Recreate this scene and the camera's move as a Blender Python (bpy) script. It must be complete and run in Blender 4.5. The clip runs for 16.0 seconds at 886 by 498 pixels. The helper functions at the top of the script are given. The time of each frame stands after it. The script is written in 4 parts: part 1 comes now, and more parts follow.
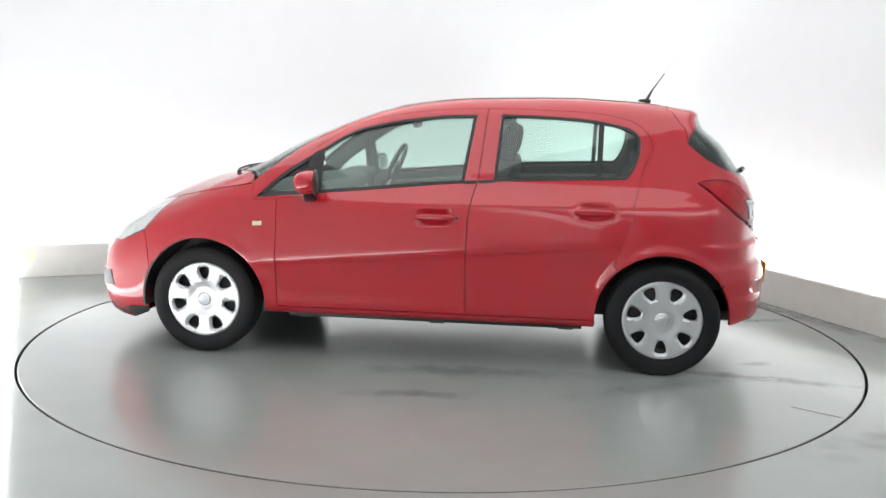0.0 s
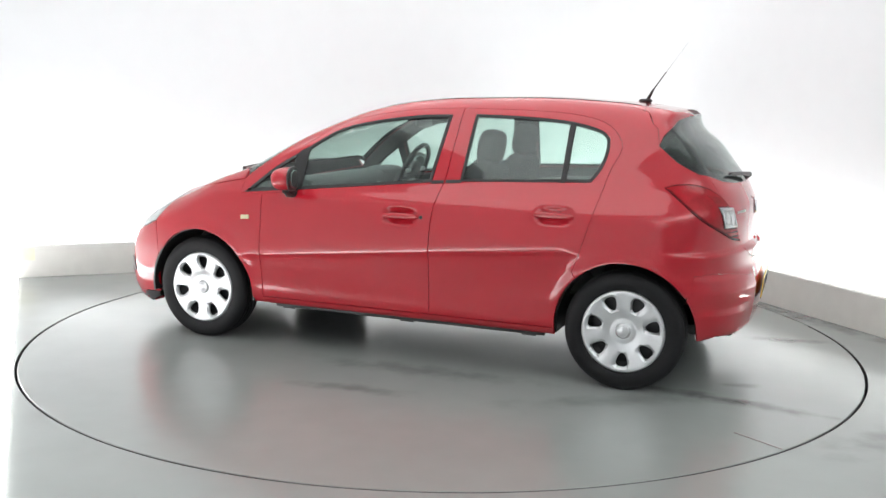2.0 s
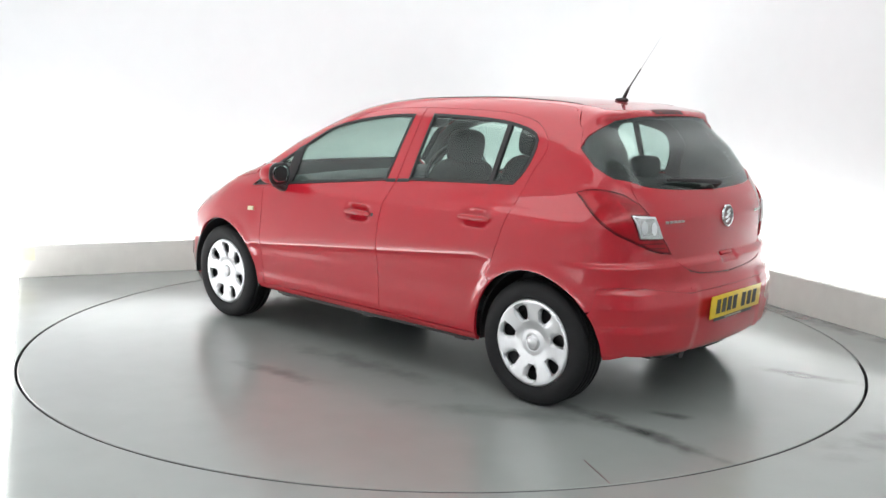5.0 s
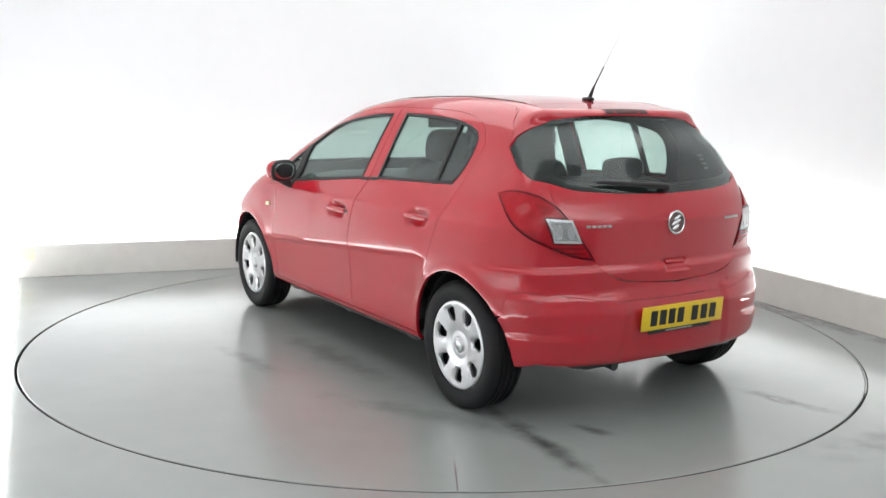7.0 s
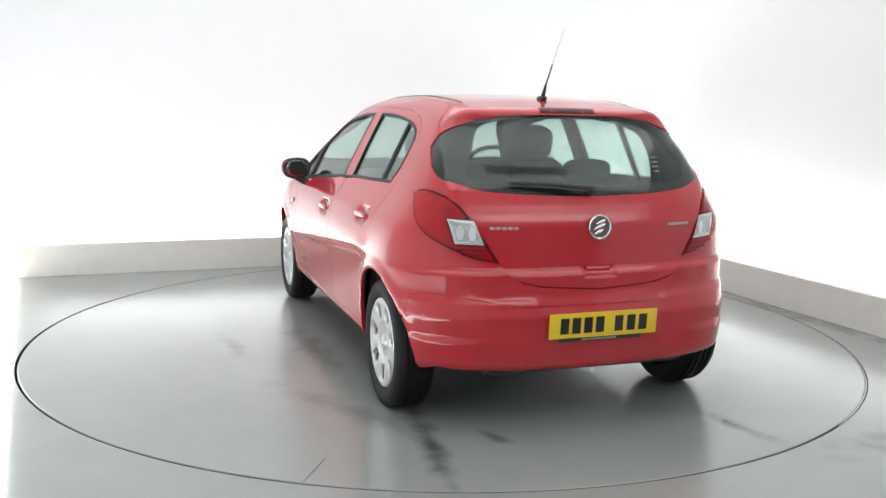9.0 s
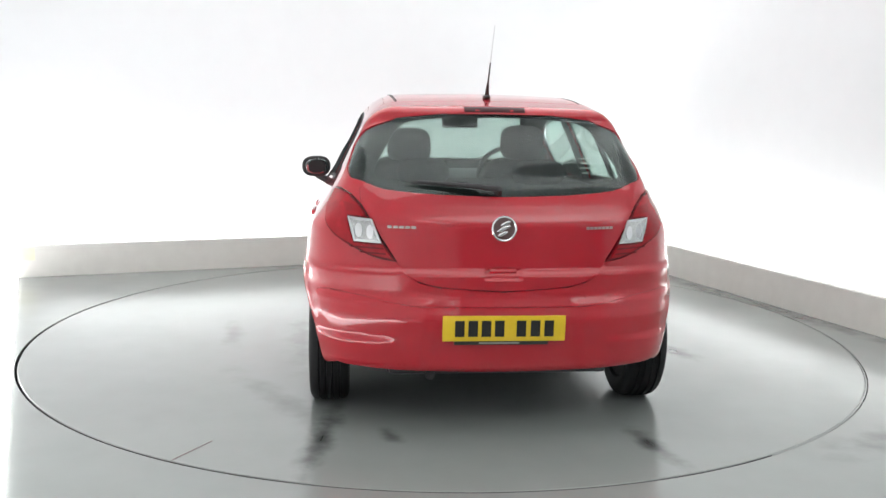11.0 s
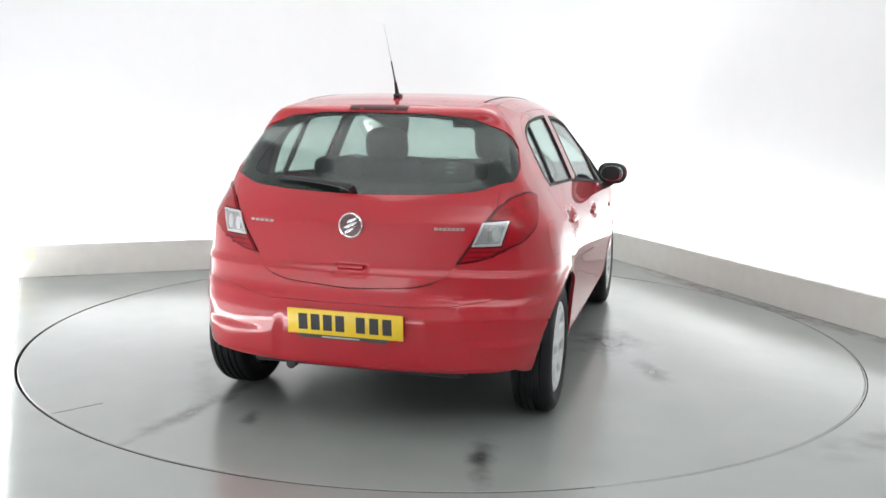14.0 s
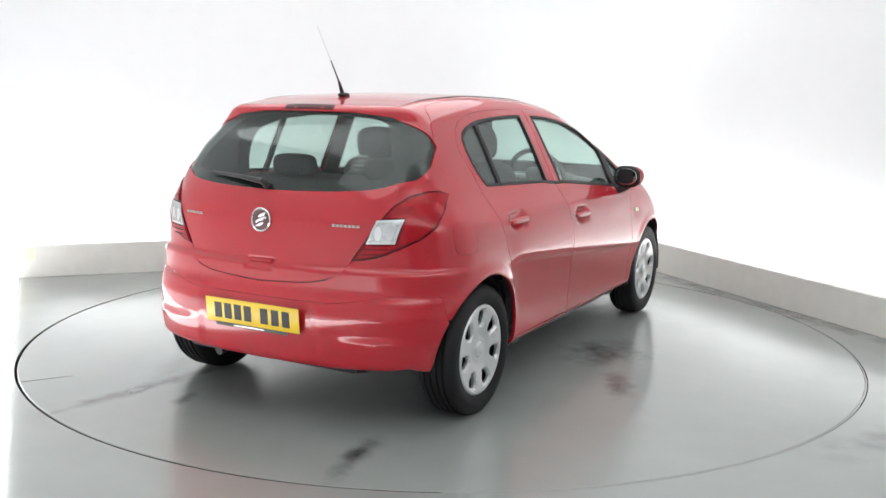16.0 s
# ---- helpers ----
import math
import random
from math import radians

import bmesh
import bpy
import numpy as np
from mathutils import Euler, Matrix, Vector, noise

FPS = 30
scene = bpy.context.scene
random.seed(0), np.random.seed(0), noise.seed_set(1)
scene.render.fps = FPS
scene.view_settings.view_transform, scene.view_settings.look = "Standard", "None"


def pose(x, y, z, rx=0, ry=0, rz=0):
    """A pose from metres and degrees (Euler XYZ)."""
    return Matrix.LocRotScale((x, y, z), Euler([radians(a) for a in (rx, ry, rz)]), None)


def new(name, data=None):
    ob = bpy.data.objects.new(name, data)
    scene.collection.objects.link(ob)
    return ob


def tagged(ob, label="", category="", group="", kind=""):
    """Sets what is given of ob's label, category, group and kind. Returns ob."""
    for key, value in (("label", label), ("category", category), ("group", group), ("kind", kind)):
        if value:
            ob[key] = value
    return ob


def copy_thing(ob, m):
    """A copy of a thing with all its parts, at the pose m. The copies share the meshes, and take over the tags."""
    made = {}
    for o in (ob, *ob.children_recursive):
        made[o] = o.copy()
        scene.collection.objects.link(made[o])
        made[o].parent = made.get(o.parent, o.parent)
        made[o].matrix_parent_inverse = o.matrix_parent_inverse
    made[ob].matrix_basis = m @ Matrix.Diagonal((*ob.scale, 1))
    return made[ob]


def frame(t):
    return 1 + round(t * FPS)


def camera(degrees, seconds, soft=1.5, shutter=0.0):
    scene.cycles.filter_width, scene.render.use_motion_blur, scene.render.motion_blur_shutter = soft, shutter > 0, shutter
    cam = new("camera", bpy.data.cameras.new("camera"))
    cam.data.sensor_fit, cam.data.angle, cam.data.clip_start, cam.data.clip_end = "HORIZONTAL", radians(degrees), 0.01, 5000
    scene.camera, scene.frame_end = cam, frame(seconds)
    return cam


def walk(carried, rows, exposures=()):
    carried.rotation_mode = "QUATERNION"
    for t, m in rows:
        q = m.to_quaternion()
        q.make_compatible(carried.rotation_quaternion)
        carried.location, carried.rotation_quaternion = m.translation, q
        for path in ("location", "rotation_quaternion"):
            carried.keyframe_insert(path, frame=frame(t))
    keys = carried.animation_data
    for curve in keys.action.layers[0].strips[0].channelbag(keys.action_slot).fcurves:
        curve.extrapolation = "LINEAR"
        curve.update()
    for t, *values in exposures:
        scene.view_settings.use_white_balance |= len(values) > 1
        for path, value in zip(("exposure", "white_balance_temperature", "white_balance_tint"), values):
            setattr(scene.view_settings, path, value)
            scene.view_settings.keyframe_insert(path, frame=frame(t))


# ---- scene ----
from mathutils import geometry

# ---- camera: a fixed tripod outside the open side of the photo booth ----
cam = camera(51.0, 16.0, soft=1.5)
EYE, TILT, LEAN = (0.0, -5.654, 1.419), 9.05, 0.98
VIEW = Matrix.Translation(EYE) @ pose(0, 0, 0, 90 - TILT, 0, 0.02) @ pose(0, 0, 0, 0, 0, LEAN)
walk(cam, [(0.0, VIEW), (16.0, VIEW)], exposures=[(0.0, 0.0), (16.0, 0.0)])

# ---- light ----
BOOTH = 20.4          # the booth is turned by this much about the turntable's centre
HALF = 2.52           # half the width of its floor

world = bpy.data.worlds.new("hall_light")
scene.world = world
world.use_nodes = True
world.node_tree.nodes["Background"].inputs[0].default_value = (0.9, 0.95, 1.0, 1)
world.node_tree.nodes["Background"].inputs[1].default_value = 0.15


def booth(u, v, z=0.0):
    """A place given in the booth's own axes."""
    a = radians(BOOTH)
    return (u * math.cos(a) - v * math.sin(a), u * math.sin(a) + v * math.cos(a), z)


def area_lamp(name, place, rot, sx, sy, watts, colour=(1, 1, 1)):
    d = bpy.data.lights.new(name, "AREA")
    d.shape, d.size, d.size_y, d.energy, d.color = "RECTANGLE", sx, sy, watts, colour
    ob = new(name, d)
    ob.matrix_world = Matrix.Translation(place) @ pose(0, 0, 0, 0, 0, BOOTH) @ pose(0, 0, 0, *rot)
    return ob


# strip lights in the trough behind the kerb, shining up the walls
COOL = (0.972, 0.997, 0.99)
area_lamp("trough_light", booth(0, HALF + 0.16, 0.12), (180 - 8, 0, 0), 4.9, 0.12, 56, COOL)
area_lamp("trough_light", booth(HALF + 0.13, 0.45, 0.12), (180, -8, 0), 0.12, 4.0, 47, COOL)
# added lamp over the west strip brightens that wall; no kerb or trough here
west = area_lamp("trough_light", (0, 0, 0), (0, 0, 0), 0.10, 5.6, 14, COOL)
west.matrix_world = pose(0, 0, 0, 0, 0, BOOTH) @ pose(-HALF, 0.9, 0, 0, 0, 3.5) @ pose(-0.16, -1.75, 0.07, 180, 8, 0)
# unseen soft fill added under the booth's ceiling
area_lamp("overhead_fill", booth(0.0, -0.2, 3.30), (0, 0, 0), 4.8, 4.8, 97, COOL)
# unseen fill light added outside the booth, bounced off a white ceiling
area_lamp("fill_uplight", booth(1.0, -5.9, 2.75), (180, 0, 0), 6.4, 2.6, 280, COOL)


# ---- materials ----
def material(name, colour, rough=0.5, metal=0.0, coat=0.0, grain=0.0, grain_scale=40.0, bump=0.0, bump_scale=200.0, spec=0.5):
    m = bpy.data.materials.new(name)
    m.use_nodes = True
    nt = m.node_tree
    b = nt.nodes["Principled BSDF"]
    b.inputs["Base Color"].default_value = (*colour, 1)
    b.inputs["Roughness"].default_value = rough
    b.inputs["Metallic"].default_value = metal
    b.inputs["Coat Weight"].default_value = coat
    b.inputs["Coat Roughness"].default_value = 0.03
    b.inputs["Specular IOR Level"].default_value = spec
    tc = nt.nodes.new("ShaderNodeTexCoord")
    if grain:
        n1 = nt.nodes.new("ShaderNodeTexNoise")
        n1.inputs["Scale"].default_value = grain_scale
        n1.inputs["Detail"].default_value = 6
        n2 = nt.nodes.new("ShaderNodeTexNoise")
        n2.inputs["Scale"].default_value = grain_scale * 0.08
        add = nt.nodes.new("ShaderNodeMath")
        add.operation = "ADD"
        nt.links.new(tc.outputs["Object"], n1.inputs["Vector"])
        nt.links.new(tc.outputs["Object"], n2.inputs["Vector"])
        nt.links.new(n1.outputs["Fac"], add.inputs[0])
        nt.links.new(n2.outputs["Fac"], add.inputs[1])
        mr = nt.nodes.new("ShaderNodeMapRange")
        mr.inputs["From Min"].default_value, mr.inputs["From Max"].default_value = 0.6, 1.4
        mr.inputs["To Min"].default_value, mr.inputs["To Max"].default_value = 1 - grain, 1 + grain
        nt.links.new(add.outputs[0], mr.inputs["Value"])
        mul = nt.nodes.new("ShaderNodeVectorMath")
        mul.operation = "SCALE"
        mul.inputs[0].default_value = colour
        nt.links.new(mr.outputs[0], mul.inputs["Scale"])
        nt.links.new(mul.outputs[0], b.inputs["Base Color"])
    if bump:
        nb = nt.nodes.new("ShaderNodeTexNoise")
        nb.inputs["Scale"].default_value = bump_scale
        nb.inputs["Detail"].default_value = 4
        bp = nt.nodes.new("ShaderNodeBump")
        bp.inputs["Strength"].default_value = bump
        bp.inputs["Distance"].default_value = 0.002
        nt.links.new(tc.outputs["Object"], nb.inputs["Vector"])
        nt.links.new(nb.outputs["Fac"], bp.inputs["Height"])
        nt.links.new(bp.outputs["Normal"], b.inputs["Normal"])
    return m


def glass_material(name, tint, rough=0.0, film=0.03):
    """Thin automotive glass: tinted see-through with a mirror film on it."""
    m = bpy.data.materials.new(name)
    m.use_nodes = True
    nt = m.node_tree
    nt.nodes.clear()
    out = nt.nodes.new("ShaderNodeOutputMaterial")
    mix = nt.nodes.new("ShaderNodeMixShader")
    tr = nt.nodes.new("ShaderNodeBsdfTransparent")
    gl = nt.nodes.new("ShaderNodeBsdfGlossy")
    lw = nt.nodes.new("ShaderNodeLayerWeight")
    pw = nt.nodes.new("ShaderNodeMath")
    pw.operation = "POWER"
    pw.inputs[1].default_value = 4.0
    sc = nt.nodes.new("ShaderNodeMath")
    sc.operation = "MULTIPLY_ADD"
    sc.inputs[1].default_value, sc.inputs[2].default_value = 0.55, film
    nt.links.new(lw.outputs["Facing"], pw.inputs[0])
    nt.links.new(pw.outputs[0], sc.inputs[0])
    tr.inputs["Color"].default_value = (*tint, 1)
    gl.inputs["Roughness"].default_value = rough
    gl.inputs["Color"].default_value = (0.95, 0.97, 0.97, 1)
    nt.links.new(sc.outputs[0], mix.inputs[0])
    nt.links.new(tr.outputs[0], mix.inputs[1])
    nt.links.new(gl.outputs[0], mix.inputs[2])
    nt.links.new(mix.outputs[0], out.inputs[0])
    return m


PAINT = material("red_paint", (0.42, 0.0085, 0.020), 0.45, 0.0, 1.0, 0.04, 3.0, spec=0.08)
PAINT.node_tree.nodes["Principled BSDF"].inputs["Coat IOR"].default_value = 1.62
TRIM = material("charcoal_trim", (0.10, 0.103, 0.105), 0.75, 0, 0, 0.2, 60, 0.3, 300)
FABRIC = material("seat_fabric", (0.038, 0.039, 0.041), 0.9, 0, 0, 0.2, 30, spec=0.2)
LINER = material("roof_lining", (0.42, 0.42, 0.40), 0.95, 0, 0, 0.08, 120)
RUBBER = material("black_rubber", (0.018, 0.018, 0.019), 0.6, 0, 0, 0.2, 30)
TYRE = material("tyre_rubber", (0.010, 0.010, 0.011), 0.6, 0, 0, 0.25, 25, 0.3, 120, spec=0.25)
PLASTIC = material("black_plastic", (0.02, 0.02, 0.021), 0.4, 0, 0, 0.15, 50, 0.2, 300)
SILVER = material("silver_lacquer", (0.60, 0.61, 0.62), 0.33, 0.75, 0.3, 0.08, 20)
BADGE = material("badge_grey", (0.16, 0.10, 0.10), 0.35, 0.7, 0, 0.2, 60)
LETTER = material("satin_letter_grey", (0.45, 0.43, 0.41), 0.3, 0.8, 0, 0.1, 60)
PALE_STEEL = material("bright_wire", (0.62, 0.63, 0.63), 0.35, 0.4, 0, 0.1, 60)
STEEL = material("dark_steel", (0.05, 0.05, 0.052), 0.5, 0.6, 0, 0.3, 20)
CHROME = material("chrome", (0.8, 0.8, 0.81), 0.12, 1.0, 0, 0.04, 30)
MIRROR = material("mirror_glass", (0.5, 0.52, 0.53), 0.02, 1.0)
LAMP_RED = material("red_lens", (0.33, 0.003, 0.010), 0.15, 0, 0.35, 0.35, 22, spec=0.25)
LAMP_DARK = material("dark_red_lens", (0.13, 0.002, 0.006), 0.15, 0, 0.35, 0.3, 22, spec=0.25)
LAMP_MID = material("deep_red_lens", (0.26, 0.003, 0.009), 0.15, 0, 0.35, 0.3, 22, spec=0.25)
LAMP_CLEAR = material("clear_lens_reflector", (0.58, 0.59, 0.58), 0.18, 0.75, 1.0, 0.35, 45)
HEADLAMP = material("headlamp_lens", (0.55, 0.57, 0.57), 0.12, 0.3, 1.0, 0.25, 18)
AMBER = material("pale_repeater_lens", (0.75, 0.66, 0.42), 0.2, 0, 1.0, 0.1, 60)
PLATE = material("yellow_plate", (0.78, 0.53, 0.02), 0.35, 0, 0.3, 0.05, 40)
BRAKE = material("unlit_brake_lens", (0.05, 0.006, 0.009), 0.45, 0, 0, 0.1, 40, spec=0.2)
INK = material("black_ink", (0.012, 0.012, 0.013), 0.5, 0, 0, 0.1, 60)
GLASS = glass_material("green_tinted_glass", (0.82, 0.90, 0.87), film=0.05)
DARK_GLASS = glass_material("grey_tinted_glass", (0.78, 0.84, 0.82), film=0.035)
BAND = material("black_glass_band", (0.016, 0.018, 0.019), 0.7, 0, 0, 0.1, 30, spec=0.1)
WALL = material("white_wall_paint", (0.79, 0.80, 0.81), 0.75, 0, 0, 0.015, 6, 0.1, 150)
KERB = material("scuffed_white_kerb", (0.63, 0.62, 0.585), 0.6, 0, 0, 0.05, 12, 0.15, 120)
SURROUND = material("grey_surround_paint", (0.31, 0.31, 0.315), 0.85, 0, 0, 0.1, 4, 0.1, 90)
PIT = material("pit_black", (0.01, 0.01, 0.01), 0.9, 0, 0, 0.2, 20)


def floor_material(name, stains):
    """Painted grey floor, satin, with wear at two sizes, scuffs and a few dark drips (ellipses: x, y, length, width, turn, depth)."""
    m = material(name, (0.262, 0.280, 0.269), 0.3, spec=1.0)
    nt = m.node_tree
    b = nt.nodes["Principled BSDF"]
    tc = nt.nodes.new("ShaderNodeTexCoord")

    def noise_node(scale, detail=5):
        n = nt.nodes.new("ShaderNodeTexNoise")
        n.inputs["Scale"].default_value, n.inputs["Detail"].default_value = scale, detail
        nt.links.new(tc.outputs["Object"], n.inputs["Vector"])
        return n.outputs["Fac"]

    def remap(sock, a, b_, c, d):
        r = nt.nodes.new("ShaderNodeMapRange")
        r.interpolation_type = "SMOOTHSTEP"
        for key, value in zip(("From Min", "From Max", "To Min", "To Max"), (a, b_, c, d)):
            r.inputs[key].default_value = value
        nt.links.new(sock, r.inputs["Value"])
        return r.outputs[0]

    def times(a, b_, op="MULTIPLY"):
        n = nt.nodes.new("ShaderNodeMath")
        n.operation = op
        nt.links.new(a, n.inputs[0])
        nt.links.new(b_, n.inputs[1])
        return n.outputs[0]

    big, mid, fine = noise_node(0.9, 3), noise_node(5.0, 6), noise_node(60.0, 4)
    shade = times(remap(big, 0.2, 0.8, 0.95, 1.05), remap(mid, 0.1, 0.9, 0.97, 1.03))
    for x, y, lx, ly, turn, depth in stains:
        mp = nt.nodes.new("ShaderNodeMapping")
        mp.vector_type = "TEXTURE"
        mp.inputs["Location"].default_value = (x, y, 0)
        mp.inputs["Rotation"].default_value = (0, 0, radians(turn))
        mp.inputs["Scale"].default_value = (lx, ly, 1)
        nt.links.new(tc.outputs["Object"], mp.inputs["Vector"])
        ln = nt.nodes.new("ShaderNodeVectorMath")
        ln.operation = "LENGTH"
        nt.links.new(mp.outputs[0], ln.inputs[0])
        spot = times(ln.outputs["Value"], remap(noise_node(7.0, 4), 0.25, 0.75, -0.38, 0.38), "ADD")
        shade = times(shade, remap(spot, -0.15, 1.45, 1.0 - 1.6 * depth, 1.0))
    sc = nt.nodes.new("ShaderNodeVectorMath")
    sc.operation = "SCALE"
    sc.inputs[0].default_value = (0.262, 0.280, 0.269)
    nt.links.new(shade, sc.inputs["Scale"])
    nt.links.new(sc.outputs[0], b.inputs["Base Color"])
    nt.links.new(remap(big, 0.2, 0.8, 0.18, 0.25), b.inputs["Roughness"])
    bp = nt.nodes.new("ShaderNodeBump")
    bp.inputs["Strength"].default_value, bp.inputs["Distance"].default_value = 0.02, 0.002
    nt.links.new(fine, bp.inputs["Height"])
    nt.links.new(bp.outputs[0], b.inputs["Normal"])
    return m


# ---- mesh helpers ----
def mesh_object(name, verts, faces, mats, parent=None, smooth=True, normals=None, slots=None):
    me = bpy.data.meshes.new(name)
    me.from_pydata([tuple(map(float, p)) for p in verts], [], [tuple(map(int, f)) for f in faces])
    for m in mats if isinstance(mats, (list, tuple)) else [mats]:
        me.materials.append(m)
    if slots is not None:
        me.polygons.foreach_set("material_index", np.asarray(slots, dtype=np.int32))
    me.polygons.foreach_set("use_smooth", [smooth] * len(me.polygons))
    me.update()
    if normals is not None:
        me.normals_split_custom_set_from_vertices([tuple(map(float, n)) for n in normals])
    ob = new(name, me)
    ob.parent = parent
    return ob


def part(name, bm, mat, parent, label="", smooth=True):
    me = bpy.data.meshes.new(name)
    bmesh.ops.recalc_face_normals(bm, faces=bm.faces)
    bm.to_mesh(me)
    bm.free()
    me.materials.append(mat)
    me.polygons.foreach_set("use_smooth", [smooth] * len(me.polygons))
    if smooth:
        me.set_sharp_from_angle(angle=radians(35))
    ob = new(name, me)
    ob.parent = parent
    if label:
        tagged(ob, label)
    return ob


def box(bm, centre, size, bevel=0.0, turn=None, segments=2):
    m = Matrix.Translation(centre) @ (turn or Matrix()) @ Matrix.Diagonal((*size, 1))
    made = bmesh.ops.create_cube(bm, size=1.0, matrix=m)
    if bevel:
        edges = list({e for v in made["verts"] for e in v.link_edges})
        bmesh.ops.bevel(bm, geom=edges, offset=bevel, segments=segments, profile=0.5, affect="EDGES")
    return bm


def pad(bm, centre, size, power=0.45, turn=None, nu=28, nv=16):
    """A cushion: a ball squared off towards a box."""
    m = Matrix.Translation(centre) @ (turn or Matrix())

    def bend(v):
        return math.copysign(abs(v) ** power, v)
    rings = []
    for j in range(1, nv):
        b = -math.pi / 2 + math.pi * j / nv
        rings.append([bm.verts.new(m @ Vector((size[0] / 2 * bend(math.cos(b)) * bend(math.cos(2 * math.pi * i / nu)),
                                               size[1] / 2 * bend(math.cos(b)) * bend(math.sin(2 * math.pi * i / nu)),
                                               size[2] / 2 * bend(math.sin(b))))) for i in range(nu)])
    lo, hi = bm.verts.new(m @ Vector((0, 0, -size[2] / 2))), bm.verts.new(m @ Vector((0, 0, size[2] / 2)))
    for a, b in zip(rings, rings[1:]):
        for i in range(nu):
            bm.faces.new((a[i], a[(i + 1) % nu], b[(i + 1) % nu], b[i]))
    for i in range(nu):
        bm.faces.new((lo, rings[0][(i + 1) % nu], rings[0][i]))
        bm.faces.new((hi, rings[-1][i], rings[-1][(i + 1) % nu]))
    return bm


def rod(bm, a, b, ra, rb, n=12):
    a, b = Vector(a), Vector(b)
    q = (b - a).to_track_quat("Z", "Y").to_matrix().to_4x4()
    m = Matrix.Translation((a + b) / 2) @ q
    bmesh.ops.create_cone(bm, cap_ends=True, segments=n, radius1=ra, radius2=rb, depth=(b - a).length, matrix=m)
    return bm


def spin(bm, profile, n=64, axis="Z", turn=Matrix()):
    """Turns a closed or open profile of (radius, height) about an axis."""
    rings = []
    for r, h in profile:
        ring = []
        for i in range(n):
            a = 2 * math.pi * i / n
            p = Vector((r * math.cos(a), r * math.sin(a), h))
            if axis == "Y":
                p = Vector((p.x, p.z, p.y))
            ring.append(bm.verts.new(turn @ p))
        rings.append(ring)
    for a, b in zip(rings, rings[1:]):
        for i in range(n):
            bm.faces.new((a[i], a[(i + 1) % n], b[(i + 1) % n], b[i]))
    return rings


# ---- the booth ----
def annulus_floor():
    """The hall floor, with the round hole for the turntable."""
    n, r, big = 240, 2.432, 9.0
    verts, faces = [], []
    for k, rad in enumerate((r, 2.7, 4.0)):
        for i in range(n):
            a = 2 * math.pi * i / n
            verts.append((rad * math.cos(a), rad * math.sin(a), 0.0))
    for i in range(n):
        a = 2 * math.pi * i / n
        s = big / max(abs(math.cos(a)), abs(math.sin(a)))
        verts.append((s * math.cos(a), s * math.sin(a), 0.0))
    for i in range(n):
        a = 2 * math.pi * i / n
        verts.append((r * math.cos(a), r * math.sin(a), -0.004))
    for i in range(n):
        a = 2 * math.pi * i / n
        verts.append((r * math.cos(a), r * math.sin(a), -0.12))
    for k in range(3):
        for i in range(n):
            j = (i + 1) % n
            faces.append((k * n + i, k * n + n + i, k * n + n + j, k * n + j))
    for i in range(n):
        j = (i + 1) % n
        faces.append((4 * n + i, i, j, 4 * n + j))
    for i in range(n):
        j = (i + 1) % n
        faces.append((5 * n + i, 4 * n + i, 4 * n + j, 5 * n + j))
    # the last two ellipses are darker lines along the feet of the kerbs
    ob = mesh_object("floor", verts, faces, floor_material("grey_floor_paint", [(2.1, -1.75, 0.45, 0.14, 25, 0.25), (2.35, -1.2, 0.3, 0.1, 60, 0.15), (2.28, 0.95, 1.3, 0.10, 113, 0.30), (-0.2, 2.58, 2.2, 0.06, 19, 0.15)]))
    ob.data.polygons.foreach_set("use_smooth", [False] * len(ob.data.polygons))
    ob.data.materials.append(PIT)
    ob.data.polygons.foreach_set("material_index", [0] * (4 * n) + [1] * n)
    return tagged(ob, "satin grey painted concrete floor with light scuffs", "floor", kind="structure")


def wall_mesh(name, bm, mat, label, category="wall", turn=0, side=1):
    """A piece of the booth; turn: degrees by which it is out of square, about a point on that side."""
    ob = part(name, bm, mat, None, smooth=False)
    ob.matrix_world = pose(0, 0, 0, 0, 0, BOOTH) @ pose(side * HALF, 0.9, 0, 0, 0, turn) @ pose(-side * HALF, -0.9, 0)
    return tagged(ob, label, category, kind="structure")


